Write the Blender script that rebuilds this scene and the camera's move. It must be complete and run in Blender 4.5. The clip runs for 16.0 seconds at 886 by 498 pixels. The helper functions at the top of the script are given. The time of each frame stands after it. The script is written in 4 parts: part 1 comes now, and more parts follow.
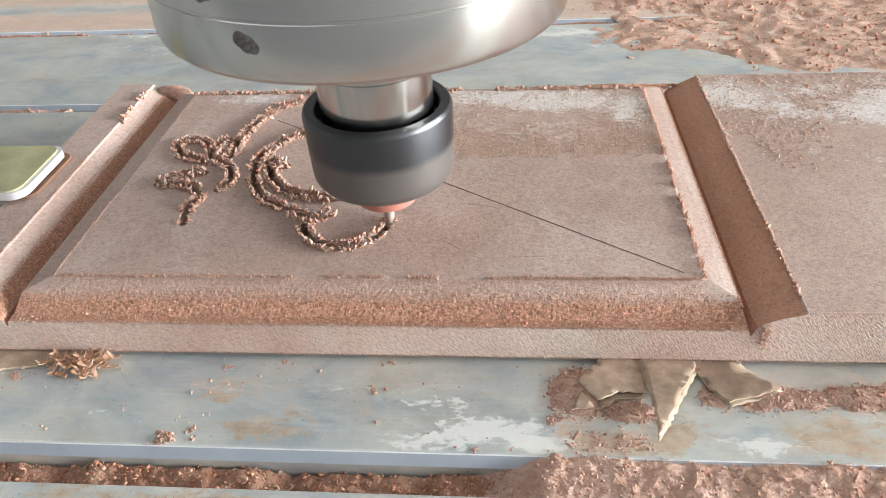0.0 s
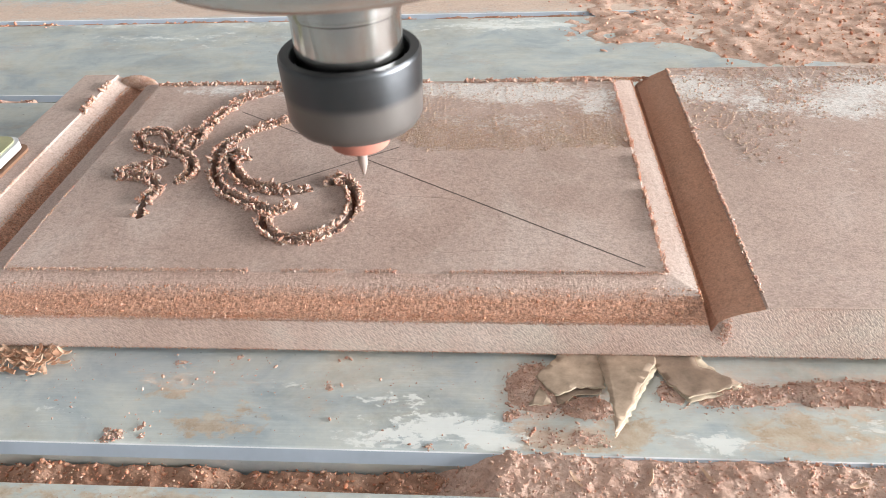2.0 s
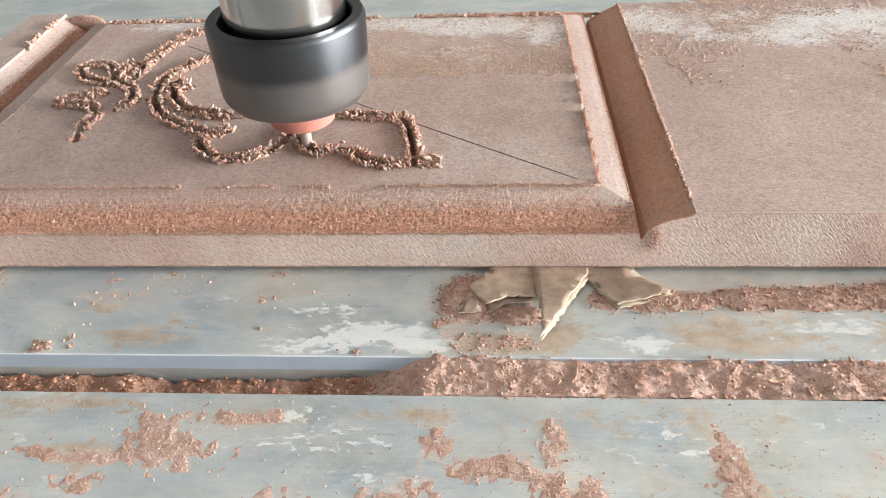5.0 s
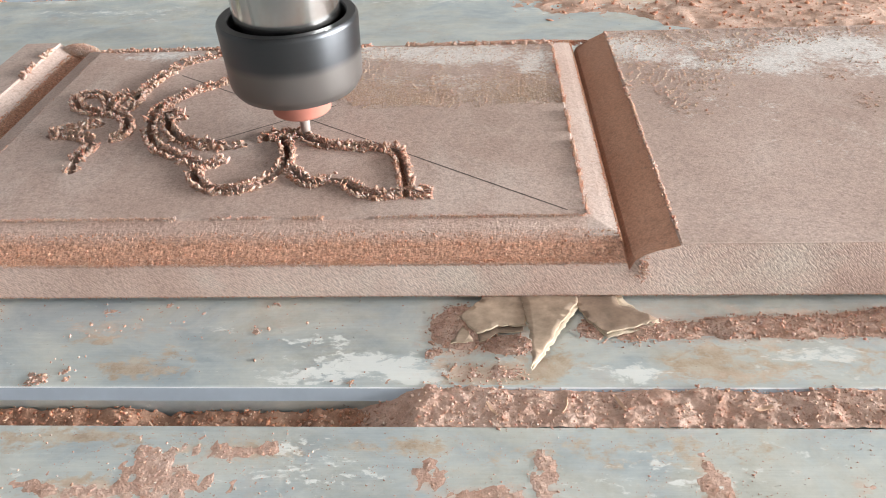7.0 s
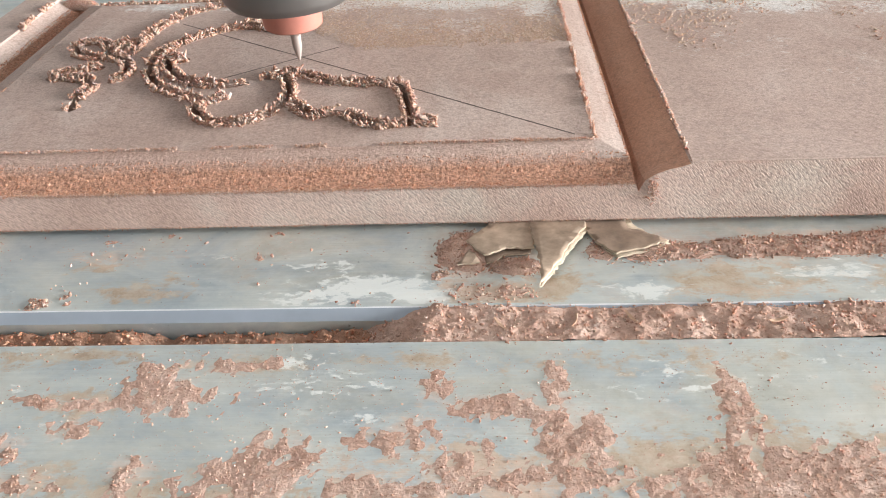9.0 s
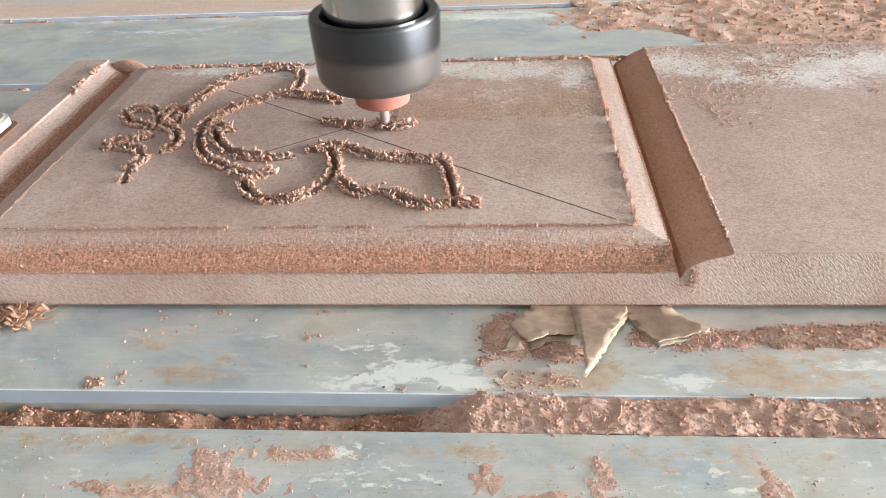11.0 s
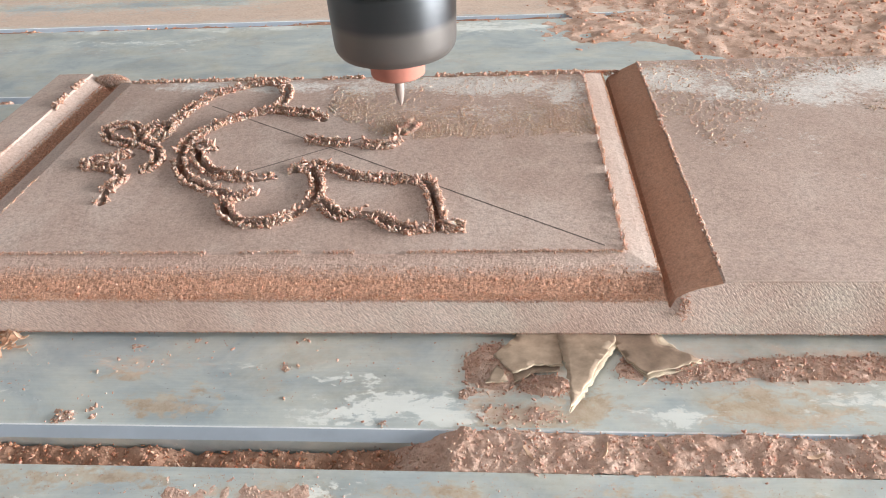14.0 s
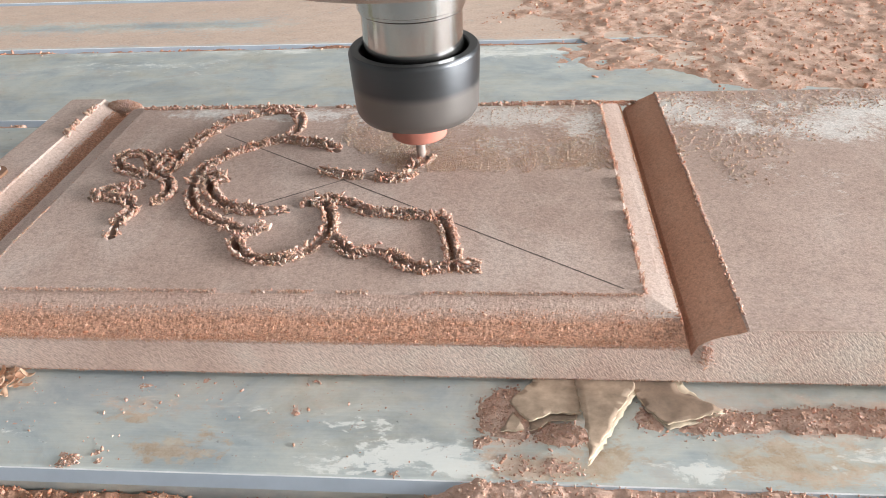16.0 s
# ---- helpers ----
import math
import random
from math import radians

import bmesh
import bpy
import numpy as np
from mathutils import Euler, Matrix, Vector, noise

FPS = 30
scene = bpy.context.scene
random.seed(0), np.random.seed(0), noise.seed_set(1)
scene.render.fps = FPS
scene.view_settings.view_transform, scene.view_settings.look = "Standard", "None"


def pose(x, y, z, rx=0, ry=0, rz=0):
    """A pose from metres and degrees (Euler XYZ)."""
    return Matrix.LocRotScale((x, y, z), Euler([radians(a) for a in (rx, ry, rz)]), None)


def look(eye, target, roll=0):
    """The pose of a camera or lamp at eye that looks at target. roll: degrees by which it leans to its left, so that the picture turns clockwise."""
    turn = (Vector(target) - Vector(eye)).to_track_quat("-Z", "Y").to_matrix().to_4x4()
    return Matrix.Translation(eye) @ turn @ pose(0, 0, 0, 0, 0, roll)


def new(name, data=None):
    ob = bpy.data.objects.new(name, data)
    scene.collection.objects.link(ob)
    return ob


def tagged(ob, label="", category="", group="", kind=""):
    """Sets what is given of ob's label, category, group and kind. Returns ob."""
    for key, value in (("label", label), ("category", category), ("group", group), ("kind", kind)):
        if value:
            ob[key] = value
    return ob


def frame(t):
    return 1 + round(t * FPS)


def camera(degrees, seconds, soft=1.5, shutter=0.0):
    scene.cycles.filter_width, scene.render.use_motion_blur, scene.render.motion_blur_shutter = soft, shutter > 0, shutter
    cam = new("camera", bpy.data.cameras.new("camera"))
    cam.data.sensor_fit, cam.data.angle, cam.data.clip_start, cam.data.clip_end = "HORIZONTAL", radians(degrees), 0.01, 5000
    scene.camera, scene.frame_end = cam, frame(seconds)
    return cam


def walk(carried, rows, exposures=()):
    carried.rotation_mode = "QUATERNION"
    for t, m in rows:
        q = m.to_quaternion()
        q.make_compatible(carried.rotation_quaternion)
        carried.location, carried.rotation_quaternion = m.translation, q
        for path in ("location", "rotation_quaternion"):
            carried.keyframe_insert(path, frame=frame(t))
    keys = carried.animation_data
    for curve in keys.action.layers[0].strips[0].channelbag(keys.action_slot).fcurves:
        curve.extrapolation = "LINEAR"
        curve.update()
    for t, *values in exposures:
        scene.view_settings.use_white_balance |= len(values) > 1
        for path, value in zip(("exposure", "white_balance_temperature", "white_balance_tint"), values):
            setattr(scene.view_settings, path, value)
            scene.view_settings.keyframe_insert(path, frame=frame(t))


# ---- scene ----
cam = camera(61.2, 16.0, soft=0.8, shutter=0.4)
PATH = [
    (0, (0.03898, -0.15738, 0.14480), (-0.05079, 0.64188, -0.44945), -3.64),
    (0.5, (0.03905, -0.15508, 0.14660), (-0.04729, 0.64139, -0.45189), -3.49),
    (1, (0.04164, -0.15269, 0.14740), (-0.04293, 0.64677, -0.44733), -3.72),
    (1.5, (0.04288, -0.15548, 0.14271), (-0.04067, 0.64293, -0.45357), -3.11),
    (2, (0.04689, -0.15416, 0.14191), (-0.02859, 0.64225, -0.45812), -2.94),
    (2.5, (0.04375, -0.15356, 0.14324), (-0.03265, 0.64421, -0.45485), -3.33),
    (3, (0.04480, -0.15404, 0.14224), (-0.03489, 0.64394, -0.45514), -3.12),
    (3.5, (0.05072, -0.15399, 0.13888), (-0.02855, 0.64613, -0.45570), -3.50),
    (4, (0.05651, -0.16056, 0.12862), (-0.01138, 0.62925, -0.48096), -3.06),
    (4.2, (0.05805, -0.16293, 0.12627), (-0.00629, 0.62157, -0.49052), -2.86),
    (6.3, (0.06249, -0.16511, 0.12718), (0.00865, 0.62660, -0.48134), -3.08),
    (6.5, (0.06226, -0.16469, 0.12901), (0.01001, 0.62940, -0.47654), -3.09),
    (7, (0.06173, -0.16437, 0.13181), (0.01143, 0.63193, -0.47099), -2.63),
    (7.5, (0.05801, -0.16598, 0.13137), (0.00769, 0.63271, -0.46826), -1.97),
    (8, (0.05339, -0.16685, 0.12940), (0.00332, 0.63116, -0.47116), -1.67),
    (8.5, (0.05815, -0.17264, 0.11921), (0.00488, 0.62437, -0.48239), -2.87),
    (9, (0.06071, -0.17360, 0.11427), (0.00580, 0.62308, -0.48764), -3.38),
    (9.5, (0.05411, -0.17248, 0.12613), (-0.01671, 0.63959, -0.45311), -3.48),
    (12, (0.05379, -0.16529, 0.13017), (-0.02355, 0.64765, -0.44701), -3.23),
    (12.5, (0.05551, -0.16394, 0.12958), (-0.01959, 0.64856, -0.44852), -2.86),
    (13, (0.05635, -0.16276, 0.12818), (-0.01310, 0.64863, -0.45219), -2.44),
    (13.5, (0.05698, -0.16095, 0.12793), (-0.01905, 0.65020, -0.45194), -2.89),
    (14, (0.05801, -0.15919, 0.13153), (-0.01883, 0.65522, -0.44366), -3.37),
    (14.5, (0.05611, -0.15576, 0.13476), (-0.02022, 0.66116, -0.43692), -2.88),
    (15, (0.05615, -0.15190, 0.13516), (-0.02829, 0.66928, -0.42923), -3.20),
    (15.5, (0.05653, -0.15159, 0.13455), (-0.02780, 0.66869, -0.43116), -3.27),
    (16, (0.05614, -0.15141, 0.13534), (-0.03292, 0.67104, -0.42648), -3.21),
]
walk(cam, [(t, look(eye, target, roll)) for t, eye, target, roll in PATH],
     [(0, -0.14), (0.5, -0.12), (1, -0.03), (1.5, -0.02), (2, -0.04), (2.5, -0.06), (4, -0.08), (6.5, -0.14), (8.5, -0.16), (9.5, -0.12), (13.5, -0.16), (14.5, -0.14), (15.5, -0.08), (16, -0.15)])

# ---------------------------------------------------------------- light
world = bpy.data.worlds.new("world")
scene.world = world
world.use_nodes = True
wn = world.node_tree.nodes
sky = wn.new("ShaderNodeTexSky")
sky.sky_type = "NISHITA"
sky.sun_disc = False
sky.sun_elevation, sky.sun_rotation = radians(35), radians(80)
world.node_tree.links.new(sky.outputs[0], wn["Background"].inputs[0])
wn["Background"].inputs[1].default_value = 0.1


def area_lamp(name, eye, target, sx, sy, watts, colour):
    data = bpy.data.lights.new(name, "AREA")
    data.shape, data.size, data.size_y, data.energy, data.color = "RECTANGLE", sx, sy, watts, colour
    lamp = new(name, data)
    lamp.matrix_world = look(eye, target)
    return lamp


# daylight in the window of the right wall; the overhead lamp is added fill
area_lamp("window_daylight", (4.5, -0.3, 0.72), (0, -0.3, 0.4), 3.7, 0.85, 860, (1.0, 0.99, 0.975))
area_lamp("overhead_fill", (-1.5, -0.3, 2.5), (-1.5, -0.3, 0), 2.4, 1.6, 19, (1.0, 0.985, 0.97))

# ---------------------------------------------------------------- materials
def shader(name):
    m = bpy.data.materials.new(name)
    m.use_nodes = True
    n, l = m.node_tree.nodes, m.node_tree.links
    return m, n, l, n["Principled BSDF"]


def texco(n, l, scale=(1, 1, 1)):
    tc = n.new("ShaderNodeTexCoord")
    mp = n.new("ShaderNodeMapping")
    mp.inputs["Scale"].default_value = scale
    l.new(tc.outputs["Object"], mp.inputs[0])
    return mp.outputs[0]


def noise_node(n, l, vec, scale, detail=4, rough=0.6, distortion=0.0):
    t = n.new("ShaderNodeTexNoise")
    t.inputs["Scale"].default_value = scale
    t.inputs["Detail"].default_value = detail
    t.inputs["Roughness"].default_value = rough
    t.inputs["Distortion"].default_value = distortion
    l.new(vec, t.inputs["Vector"])
    return t.outputs[0]


def ramp(n, l, fac, stops):
    r = n.new("ShaderNodeValToRGB")
    e = r.color_ramp.elements
    while len(e) < len(stops):
        e.new(0.5)
    for el, (p, c) in zip(e, stops):
        el.position = p
        el.color = (*c, 1) if isinstance(c, tuple) else (c, c, c, 1)
    l.new(fac, r.inputs[0])
    return r.outputs[0]


def mix(n, l, fac, a, b, blend="MIX"):
    x = n.new("ShaderNodeMix")
    x.data_type, x.blend_type = "RGBA", blend
    for sock, v in ((x.inputs[0], fac), (x.inputs[6], a), (x.inputs[7], b)):
        if isinstance(v, (int, float)):
            sock.default_value = v
        elif isinstance(v, tuple):
            sock.default_value = (*v, 1)
        else:
            l.new(v, sock)
    return x.outputs[2]


def bump(n, l, bsdf, height, strength, dist):
    b = n.new("ShaderNodeBump")
    b.inputs["Strength"].default_value = strength
    b.inputs["Distance"].default_value = dist
    l.new(height, b.inputs["Height"])
    l.new(b.outputs[0], bsdf.inputs["Normal"])


def math_node(n, l, op, a, b):
    x = n.new("ShaderNodeMath")
    x.operation = op
    for s, v in zip(x.inputs, (a, b)):
        if isinstance(v, (int, float)):
            s.default_value = v
        else:
            l.new(v, s)
    return x.outputs[0]


def attribute_node(n, name):
    a = n.new("ShaderNodeAttribute")
    a.attribute_name = name
    return a.outputs["Fac"]


def cover_node(n, l, name, noise, gain=1.6, cut=0.34, slope=2.6, most=0.85):
    """How much of a stain named by a mesh attribute shows, broken up by noise."""
    broken = math_node(n, l, "MULTIPLY", math_node(n, l, "SUBTRACT", noise, 0.5), gain)
    f = math_node(n, l, "ADD", attribute_node(n, name), broken)
    f = math_node(n, l, "MULTIPLY", math_node(n, l, "SUBTRACT", f, cut), slope)
    return math_node(n, l, "MINIMUM", math_node(n, l, "MAXIMUM", f, 0.0), most)


def mdf_material(name, base, dark, light, fuzz, pale=0.45, core=None):
    m, n, l, p = shader(name)
    v = texco(n, l)
    big = noise_node(n, l, v, 22, 5, 0.6)
    fine = noise_node(n, l, v, 900, 3, 0.7)
    c = ramp(n, l, big, [(0.3, dark), (0.52, base), (0.75, light)])
    smear = ramp(n, l, noise_node(n, l, texco(n, l, (1, 0.6, 1)), 34, 7, 0.7, 0.6), [(0.50, 0.0), (0.68, pale)])
    c = mix(n, l, smear, c, (0.55, 0.47, 0.43))
    fleck = ramp(n, l, noise_node(n, l, v, 330, 2, 0.5), [(0.70, 0.0), (0.76, 0.5)])
    c = mix(n, l, fleck, c, (0.27, 0.17, 0.13))
    if core:
        # redder core below the dense skin; in the left groove it paints shade
        tc = n.new("ShaderNodeTexCoord")
        sep = n.new("ShaderNodeSeparateXYZ")
        l.new(tc.outputs["Object"], sep.inputs[0])
        deep = math_node(n, l, "MULTIPLY", math_node(n, l, "SUBTRACT", 0.0170, sep.outputs[2]), 400.0)
        deep = math_node(n, l, "ADD", deep, math_node(n, l, "MULTIPLY", math_node(n, l, "SUBTRACT", noise_node(n, l, v, 160, 5, 0.75), 0.5), 1.3))
        tuft = ramp(n, l, noise_node(n, l, v, 1300, 2, 0.6), [(0.35, 0.62), (0.5, 1.0), (0.66, 1.35)])
        c = mix(n, l, ramp(n, l, deep, [(0.0, 0.0), (1.0, 1.0)]), c, mix(n, l, 1.0, core, tuft, "MULTIPLY"))
    powder = cover_node(n, l, "powder", mix(n, l, 0.5, noise_node(n, l, v, 120, 6, 0.7, 0.4), noise_node(n, l, v, 620, 4, 0.7)), 2.6, 0.42, 2.4, 0.8)
    c = mix(n, l, powder, c, (0.68, 0.665, 0.65))
    g = ramp(n, l, fine, [(0.3, 0.66), (0.5, 1.0), (0.72, 1.15)])
    g = mix(n, l, 1.0, g, ramp(n, l, noise_node(n, l, v, 2300, 2, 0.5), [(0.3, 0.78), (0.5, 1.0), (0.7, 1.2)]), "MULTIPLY")
    l.new(mix(n, l, 0.8, c, g, "MULTIPLY"), p.inputs["Base Color"])
    p.inputs["Roughness"].default_value = 0.62
    p.inputs["Specular IOR Level"].default_value = 0.33
    bump(n, l, p, fine, fuzz, 0.0006)
    return m


def edge_material():
    """Sawn board edge: pale fibres with slanting saw marks."""
    m, n, l, p = shader("mdf_edge")
    v = texco(n, l)
    big = noise_node(n, l, v, 30, 5, 0.6)
    tc = n.new("ShaderNodeTexCoord")
    mp = n.new("ShaderNodeMapping")
    mp.vector_type = "TEXTURE"
    mp.inputs["Rotation"].default_value = (0, radians(-48), 0)
    mp.inputs["Scale"].default_value = (0.00042, 0.00042, 0.0012)
    l.new(tc.outputs["Object"], mp.inputs[0])
    hatch = noise_node(n, l, mp.outputs[0], 1.0, 3, 0.6)
    c = ramp(n, l, big, [(0.3, (0.46, 0.33, 0.28)), (0.52, (0.545, 0.41, 0.355)), (0.72, (0.62, 0.505, 0.45))])
    chalk = ramp(n, l, noise_node(n, l, v, 24, 6, 0.7, 0.3), [(0.54, 0.0), (0.68, 0.6)])
    c = mix(n, l, chalk, c, (0.60, 0.55, 0.49))
    g = ramp(n, l, hatch, [(0.32, 0.68), (0.5, 1.0), (0.68, 1.2)])
    l.new(mix(n, l, 1.0, c, g, "MULTIPLY"), p.inputs["Base Color"])
    p.inputs["Roughness"].default_value = 0.95
    bump(n, l, p, hatch, 0.7, 0.0005)
    return m


def dust_material(name, stops, scale=700):
    m, n, l, p = shader(name)
    v = texco(n, l)
    geo = n.new("ShaderNodeNewGeometry")
    c = ramp(n, l, geo.outputs["Random Per Island"], stops)
    f = ramp(n, l, noise_node(n, l, v, scale, 4, 0.7), [(0.3, 0.7), (0.7, 1.15)])
    l.new(mix(n, l, 0.8, c, f, "MULTIPLY"), p.inputs["Base Color"])
    p.inputs["Roughness"].default_value = 0.95
    p.inputs["Specular IOR Level"].default_value = 0.15
    # loose wood fluff lets light through
    p.inputs["Subsurface Weight"].default_value = 0.5
    p.inputs["Subsurface Radius"].default_value = (1.0, 0.55, 0.4)
    p.inputs["Subsurface Scale"].default_value = 0.0006
    bump(n, l, p, noise_node(n, l, v, scale * 1.5, 3, 0.7), 0.8, 0.0006)
    return m


def heap_material(name, a, b, c):
    m, n, l, p = shader(name)
    v = texco(n, l)
    big = noise_node(n, l, v, 90, 5, 0.7)
    fine = noise_node(n, l, v, 800, 4, 0.75)
    col = ramp(n, l, big, [(0.3, a), (0.5, b), (0.7, c)])
    g = ramp(n, l, fine, [(0.28, 0.7), (0.5, 1.0), (0.72, 1.18)])
    l.new(mix(n, l, 0.9, col, g, "MULTIPLY"), p.inputs["Base Color"])
    p.inputs["Roughness"].default_value = 0.95
    p.inputs["Specular IOR Level"].default_value = 0.15
    bump(n, l, p, fine, 0.7, 0.0008)
    return m


def aluminium_material():
    m, n, l, p = shader("stained_aluminium")
    v = texco(n, l)
    streak = noise_node(n, l, texco(n, l, (8, 300, 8)), 4, 5, 0.7)
    cloud = noise_node(n, l, texco(n, l, (0.8, 1.3, 1)), 38, 7, 0.68, 0.5)
    metal = ramp(n, l, cloud, [(0.36, (0.38, 0.44, 0.475)), (0.47, (0.475, 0.53, 0.54)), (0.56, (0.55, 0.59, 0.575)), (0.68, (0.63, 0.645, 0.61))])
    metal = mix(n, l, 0.22, metal, ramp(n, l, streak, [(0.35, 0.75), (0.65, 1.12)]), "MULTIPLY")
    # grey-olive grime in clouds
    grime = ramp(n, l, noise_node(n, l, texco(n, l, (0.7, 1.2, 1.3)), 30, 8, 0.72, 0.4), [(0.46, 0.0), (0.64, 0.6)])
    col = mix(n, l, grime, metal, ramp(n, l, noise_node(n, l, v, 160, 5, 0.7), [(0.38, (0.41, 0.40, 0.33)), (0.62, (0.58, 0.56, 0.49))]))
    # fine reddish dust film
    rosy = ramp(n, l, noise_node(n, l, texco(n, l, (1, 1.2, 1)), 26, 9, 0.8, 0.2), [(0.54, 0.0), (0.70, 0.5)])
    col = mix(n, l, rosy, col, (0.53, 0.40, 0.32))
    flecks = noise_node(n, l, texco(n, l, (0.8, 1.4, 1)), 300, 6, 0.7, 0.4)
    broad = noise_node(n, l, texco(n, l, (0.8, 1.3, 1)), 90, 8, 0.75, 0.5)
    both = mix(n, l, 0.45, broad, flecks)
    # dried glue, settled dust and scraped white residue, each where it lies
    ochre = cover_node(n, l, "ochre", both, 3.2, 0.3, 3.0, 0.75)
    col = mix(n, l, ochre, col, ramp(n, l, noise_node(n, l, v, 190, 5, 0.75), [(0.35, (0.40, 0.27, 0.16)), (0.5, (0.53, 0.41, 0.29)), (0.65, (0.60, 0.54, 0.44))]))
    film = cover_node(n, l, "film", both, 2.2, 0.36, 2.2, 0.9)
    col = mix(n, l, film, col, ramp(n, l, mix(n, l, 0.5, broad, noise_node(n, l, v, 700, 3, 0.7)), [(0.35, (0.43, 0.285, 0.215)), (0.5, (0.545, 0.405, 0.325)), (0.65, (0.63, 0.50, 0.42))]))
    white = cover_node(n, l, "scuff", mix(n, l, 0.5, noise_node(n, l, texco(n, l, (0.7, 1.6, 1)), 110, 6, 0.7, 0.8), flecks), 3.4, 0.42, 5.0, 0.75)
    col = mix(n, l, white, col, (0.69, 0.71, 0.69))
    # dark specks and nicks
    nick = ramp(n, l, noise_node(n, l, v, 420, 3, 0.6), [(0.68, 0.0), (0.74, 0.6)])
    col = mix(n, l, nick, col, (0.16, 0.15, 0.14))
    l.new(col, p.inputs["Base Color"])
    cover = math_node(n, l, "MAXIMUM", math_node(n, l, "MAXIMUM", film, white), rosy)
    l.new(ramp(n, l, cover, [(0.0, 0.32), (0.7, 0.0)]), p.inputs["Metallic"])
    l.new(ramp(n, l, cover, [(0.0, 0.42), (0.7, 0.85)]), p.inputs["Roughness"])
    bump(n, l, p, math_node(n, l, "ADD", streak, flecks), 0.2, 0.0003)
    return m


def metal_material(name, colour, rough, brushed=True, stops=None):
    m, n, l, p = shader(name)
    p.inputs["Metallic"].default_value = 1.0
    s = noise_node(n, l, texco(n, l, (1, 1, 90)), 25, 4, 0.6)
    l.new(mix(n, l, 0.4, colour, ramp(n, l, s, [(0.3, 0.94), (0.7, 1.03)]), "MULTIPLY"), p.inputs["Base Color"])
    l.new(ramp(n, l, s, [(0.3, rough * 0.97), (0.7, rough * 1.04)]), p.inputs["Roughness"])
    if brushed:
        t = n.new("ShaderNodeTangent")
        t.direction_type, t.axis = "RADIAL", "Z"
        l.new(t.outputs[0], p.inputs["Tangent"])
        p.inputs["Anisotropic"].default_value = 0.35
        p.inputs["Anisotropic Rotation"].default_value = 0.25
        bump(n, l, p, s, 0.004, 0.0001)
    return m


def plain_material(name, colour, rough, metal=0.0, spread=0.15, scale=60):
    m, n, l, p = shader(name)
    f = ramp(n, l, noise_node(n, l, texco(n, l), scale, 5, 0.65), [(0.3, 1 - spread), (0.7, 1 + spread)])
    l.new(mix(n, l, 1.0, colour, f, "MULTIPLY"), p.inputs["Base Color"])
    p.inputs["Roughness"].default_value = rough
    p.inputs["Metallic"].default_value = metal
    return m


MDF = mdf_material("mdf_face", (0.43, 0.325, 0.282), (0.38, 0.278, 0.238), (0.485, 0.38, 0.335), 0.2)
MDF_CUT = mdf_material("mdf_cut", (0.45, 0.325, 0.275), (0.40, 0.275, 0.23), (0.49, 0.375, 0.325), 0.9, 0.25, (0.45, 0.25, 0.175))
# redder copy of the face: the groove's warm shade put into the colour
MDF_SHADED_GROOVE = mdf_material("mdf_shaded_groove", (0.49, 0.27, 0.185), (0.45, 0.235, 0.155), (0.52, 0.31, 0.225), 0.45, 0.08)
MDF_EDGE = edge_material()
FUZZ = dust_material("mdf_fuzz", [(0.0, (0.43, 0.26, 0.20)), (0.5, (0.50, 0.33, 0.265)), (1.0, (0.57, 0.41, 0.345))])
ORANGE_FUZZ = dust_material("orange_fuzz", [(0.0, (0.40, 0.19, 0.12)), (0.5, (0.54, 0.29, 0.20)), (1.0, (0.66, 0.42, 0.32))])
PALE = dust_material("pale_dust_grains", [(0.0, (0.42, 0.30, 0.235)), (0.6, (0.52, 0.385, 0.31)), (1.0, (0.62, 0.50, 0.42))])
HEAP = heap_material("sawdust_heap", (0.40, 0.25, 0.195), (0.51, 0.35, 0.285), (0.60, 0.45, 0.385))
# compact slot dust, darker than HEAP partly to paint the recess's shade
SLOT_HEAP = heap_material("shaded_slot_sawdust", (0.26, 0.14, 0.095), (0.35, 0.20, 0.14), (0.45, 0.29, 0.215))
# the dark first tone paints blotches of shadow between the clumps
BACK_HEAP = heap_material("loose_back_sawdust", (0.34, 0.215, 0.16), (0.50, 0.345, 0.275), (0.58, 0.43, 0.36))
ALU = aluminium_material()
# pale bare metal; on the slat edges its brightness paints the highlight line
BRIGHT_METAL = plain_material("bright_metal_highlight", (0.78, 0.80, 0.83), 0.3, 0.35)
BEVEL = plain_material("clean_blue_grey_bevel", (0.40, 0.46, 0.54), 0.4, 0.4, 0.12, 40)
STEEL = metal_material("turned_steel", (0.60, 0.59, 0.575), 0.22)
SHAFT = metal_material("polished_shaft", (0.52, 0.515, 0.505), 0.17)
BLACK = metal_material("blackened_steel", (0.10, 0.107, 0.117), 0.38)


def dust_on_nut(m):
    """A brownish dust film on the lower half of the nut."""
    n, l = m.node_tree.nodes, m.node_tree.links
    p = n["Principled BSDF"]
    tc = n.new("ShaderNodeTexCoord")
    s = n.new("ShaderNodeSeparateXYZ")
    l.new(tc.outputs["Object"], s.inputs[0])
    low = ramp(n, l, math_node(n, l, "MULTIPLY", s.outputs[2], 25.0), [(0.70, 1.0), (0.76, 0.0)])
    old = p.inputs["Base Color"].links[0].from_socket
    l.new(mix(n, l, math_node(n, l, "MULTIPLY", low, 0.6), old, (0.21, 0.19, 0.175)), p.inputs["Base Color"])
    l.new(ramp(n, l, low, [(0.0, 1.0), (1.0, 0.55)]), p.inputs["Metallic"])


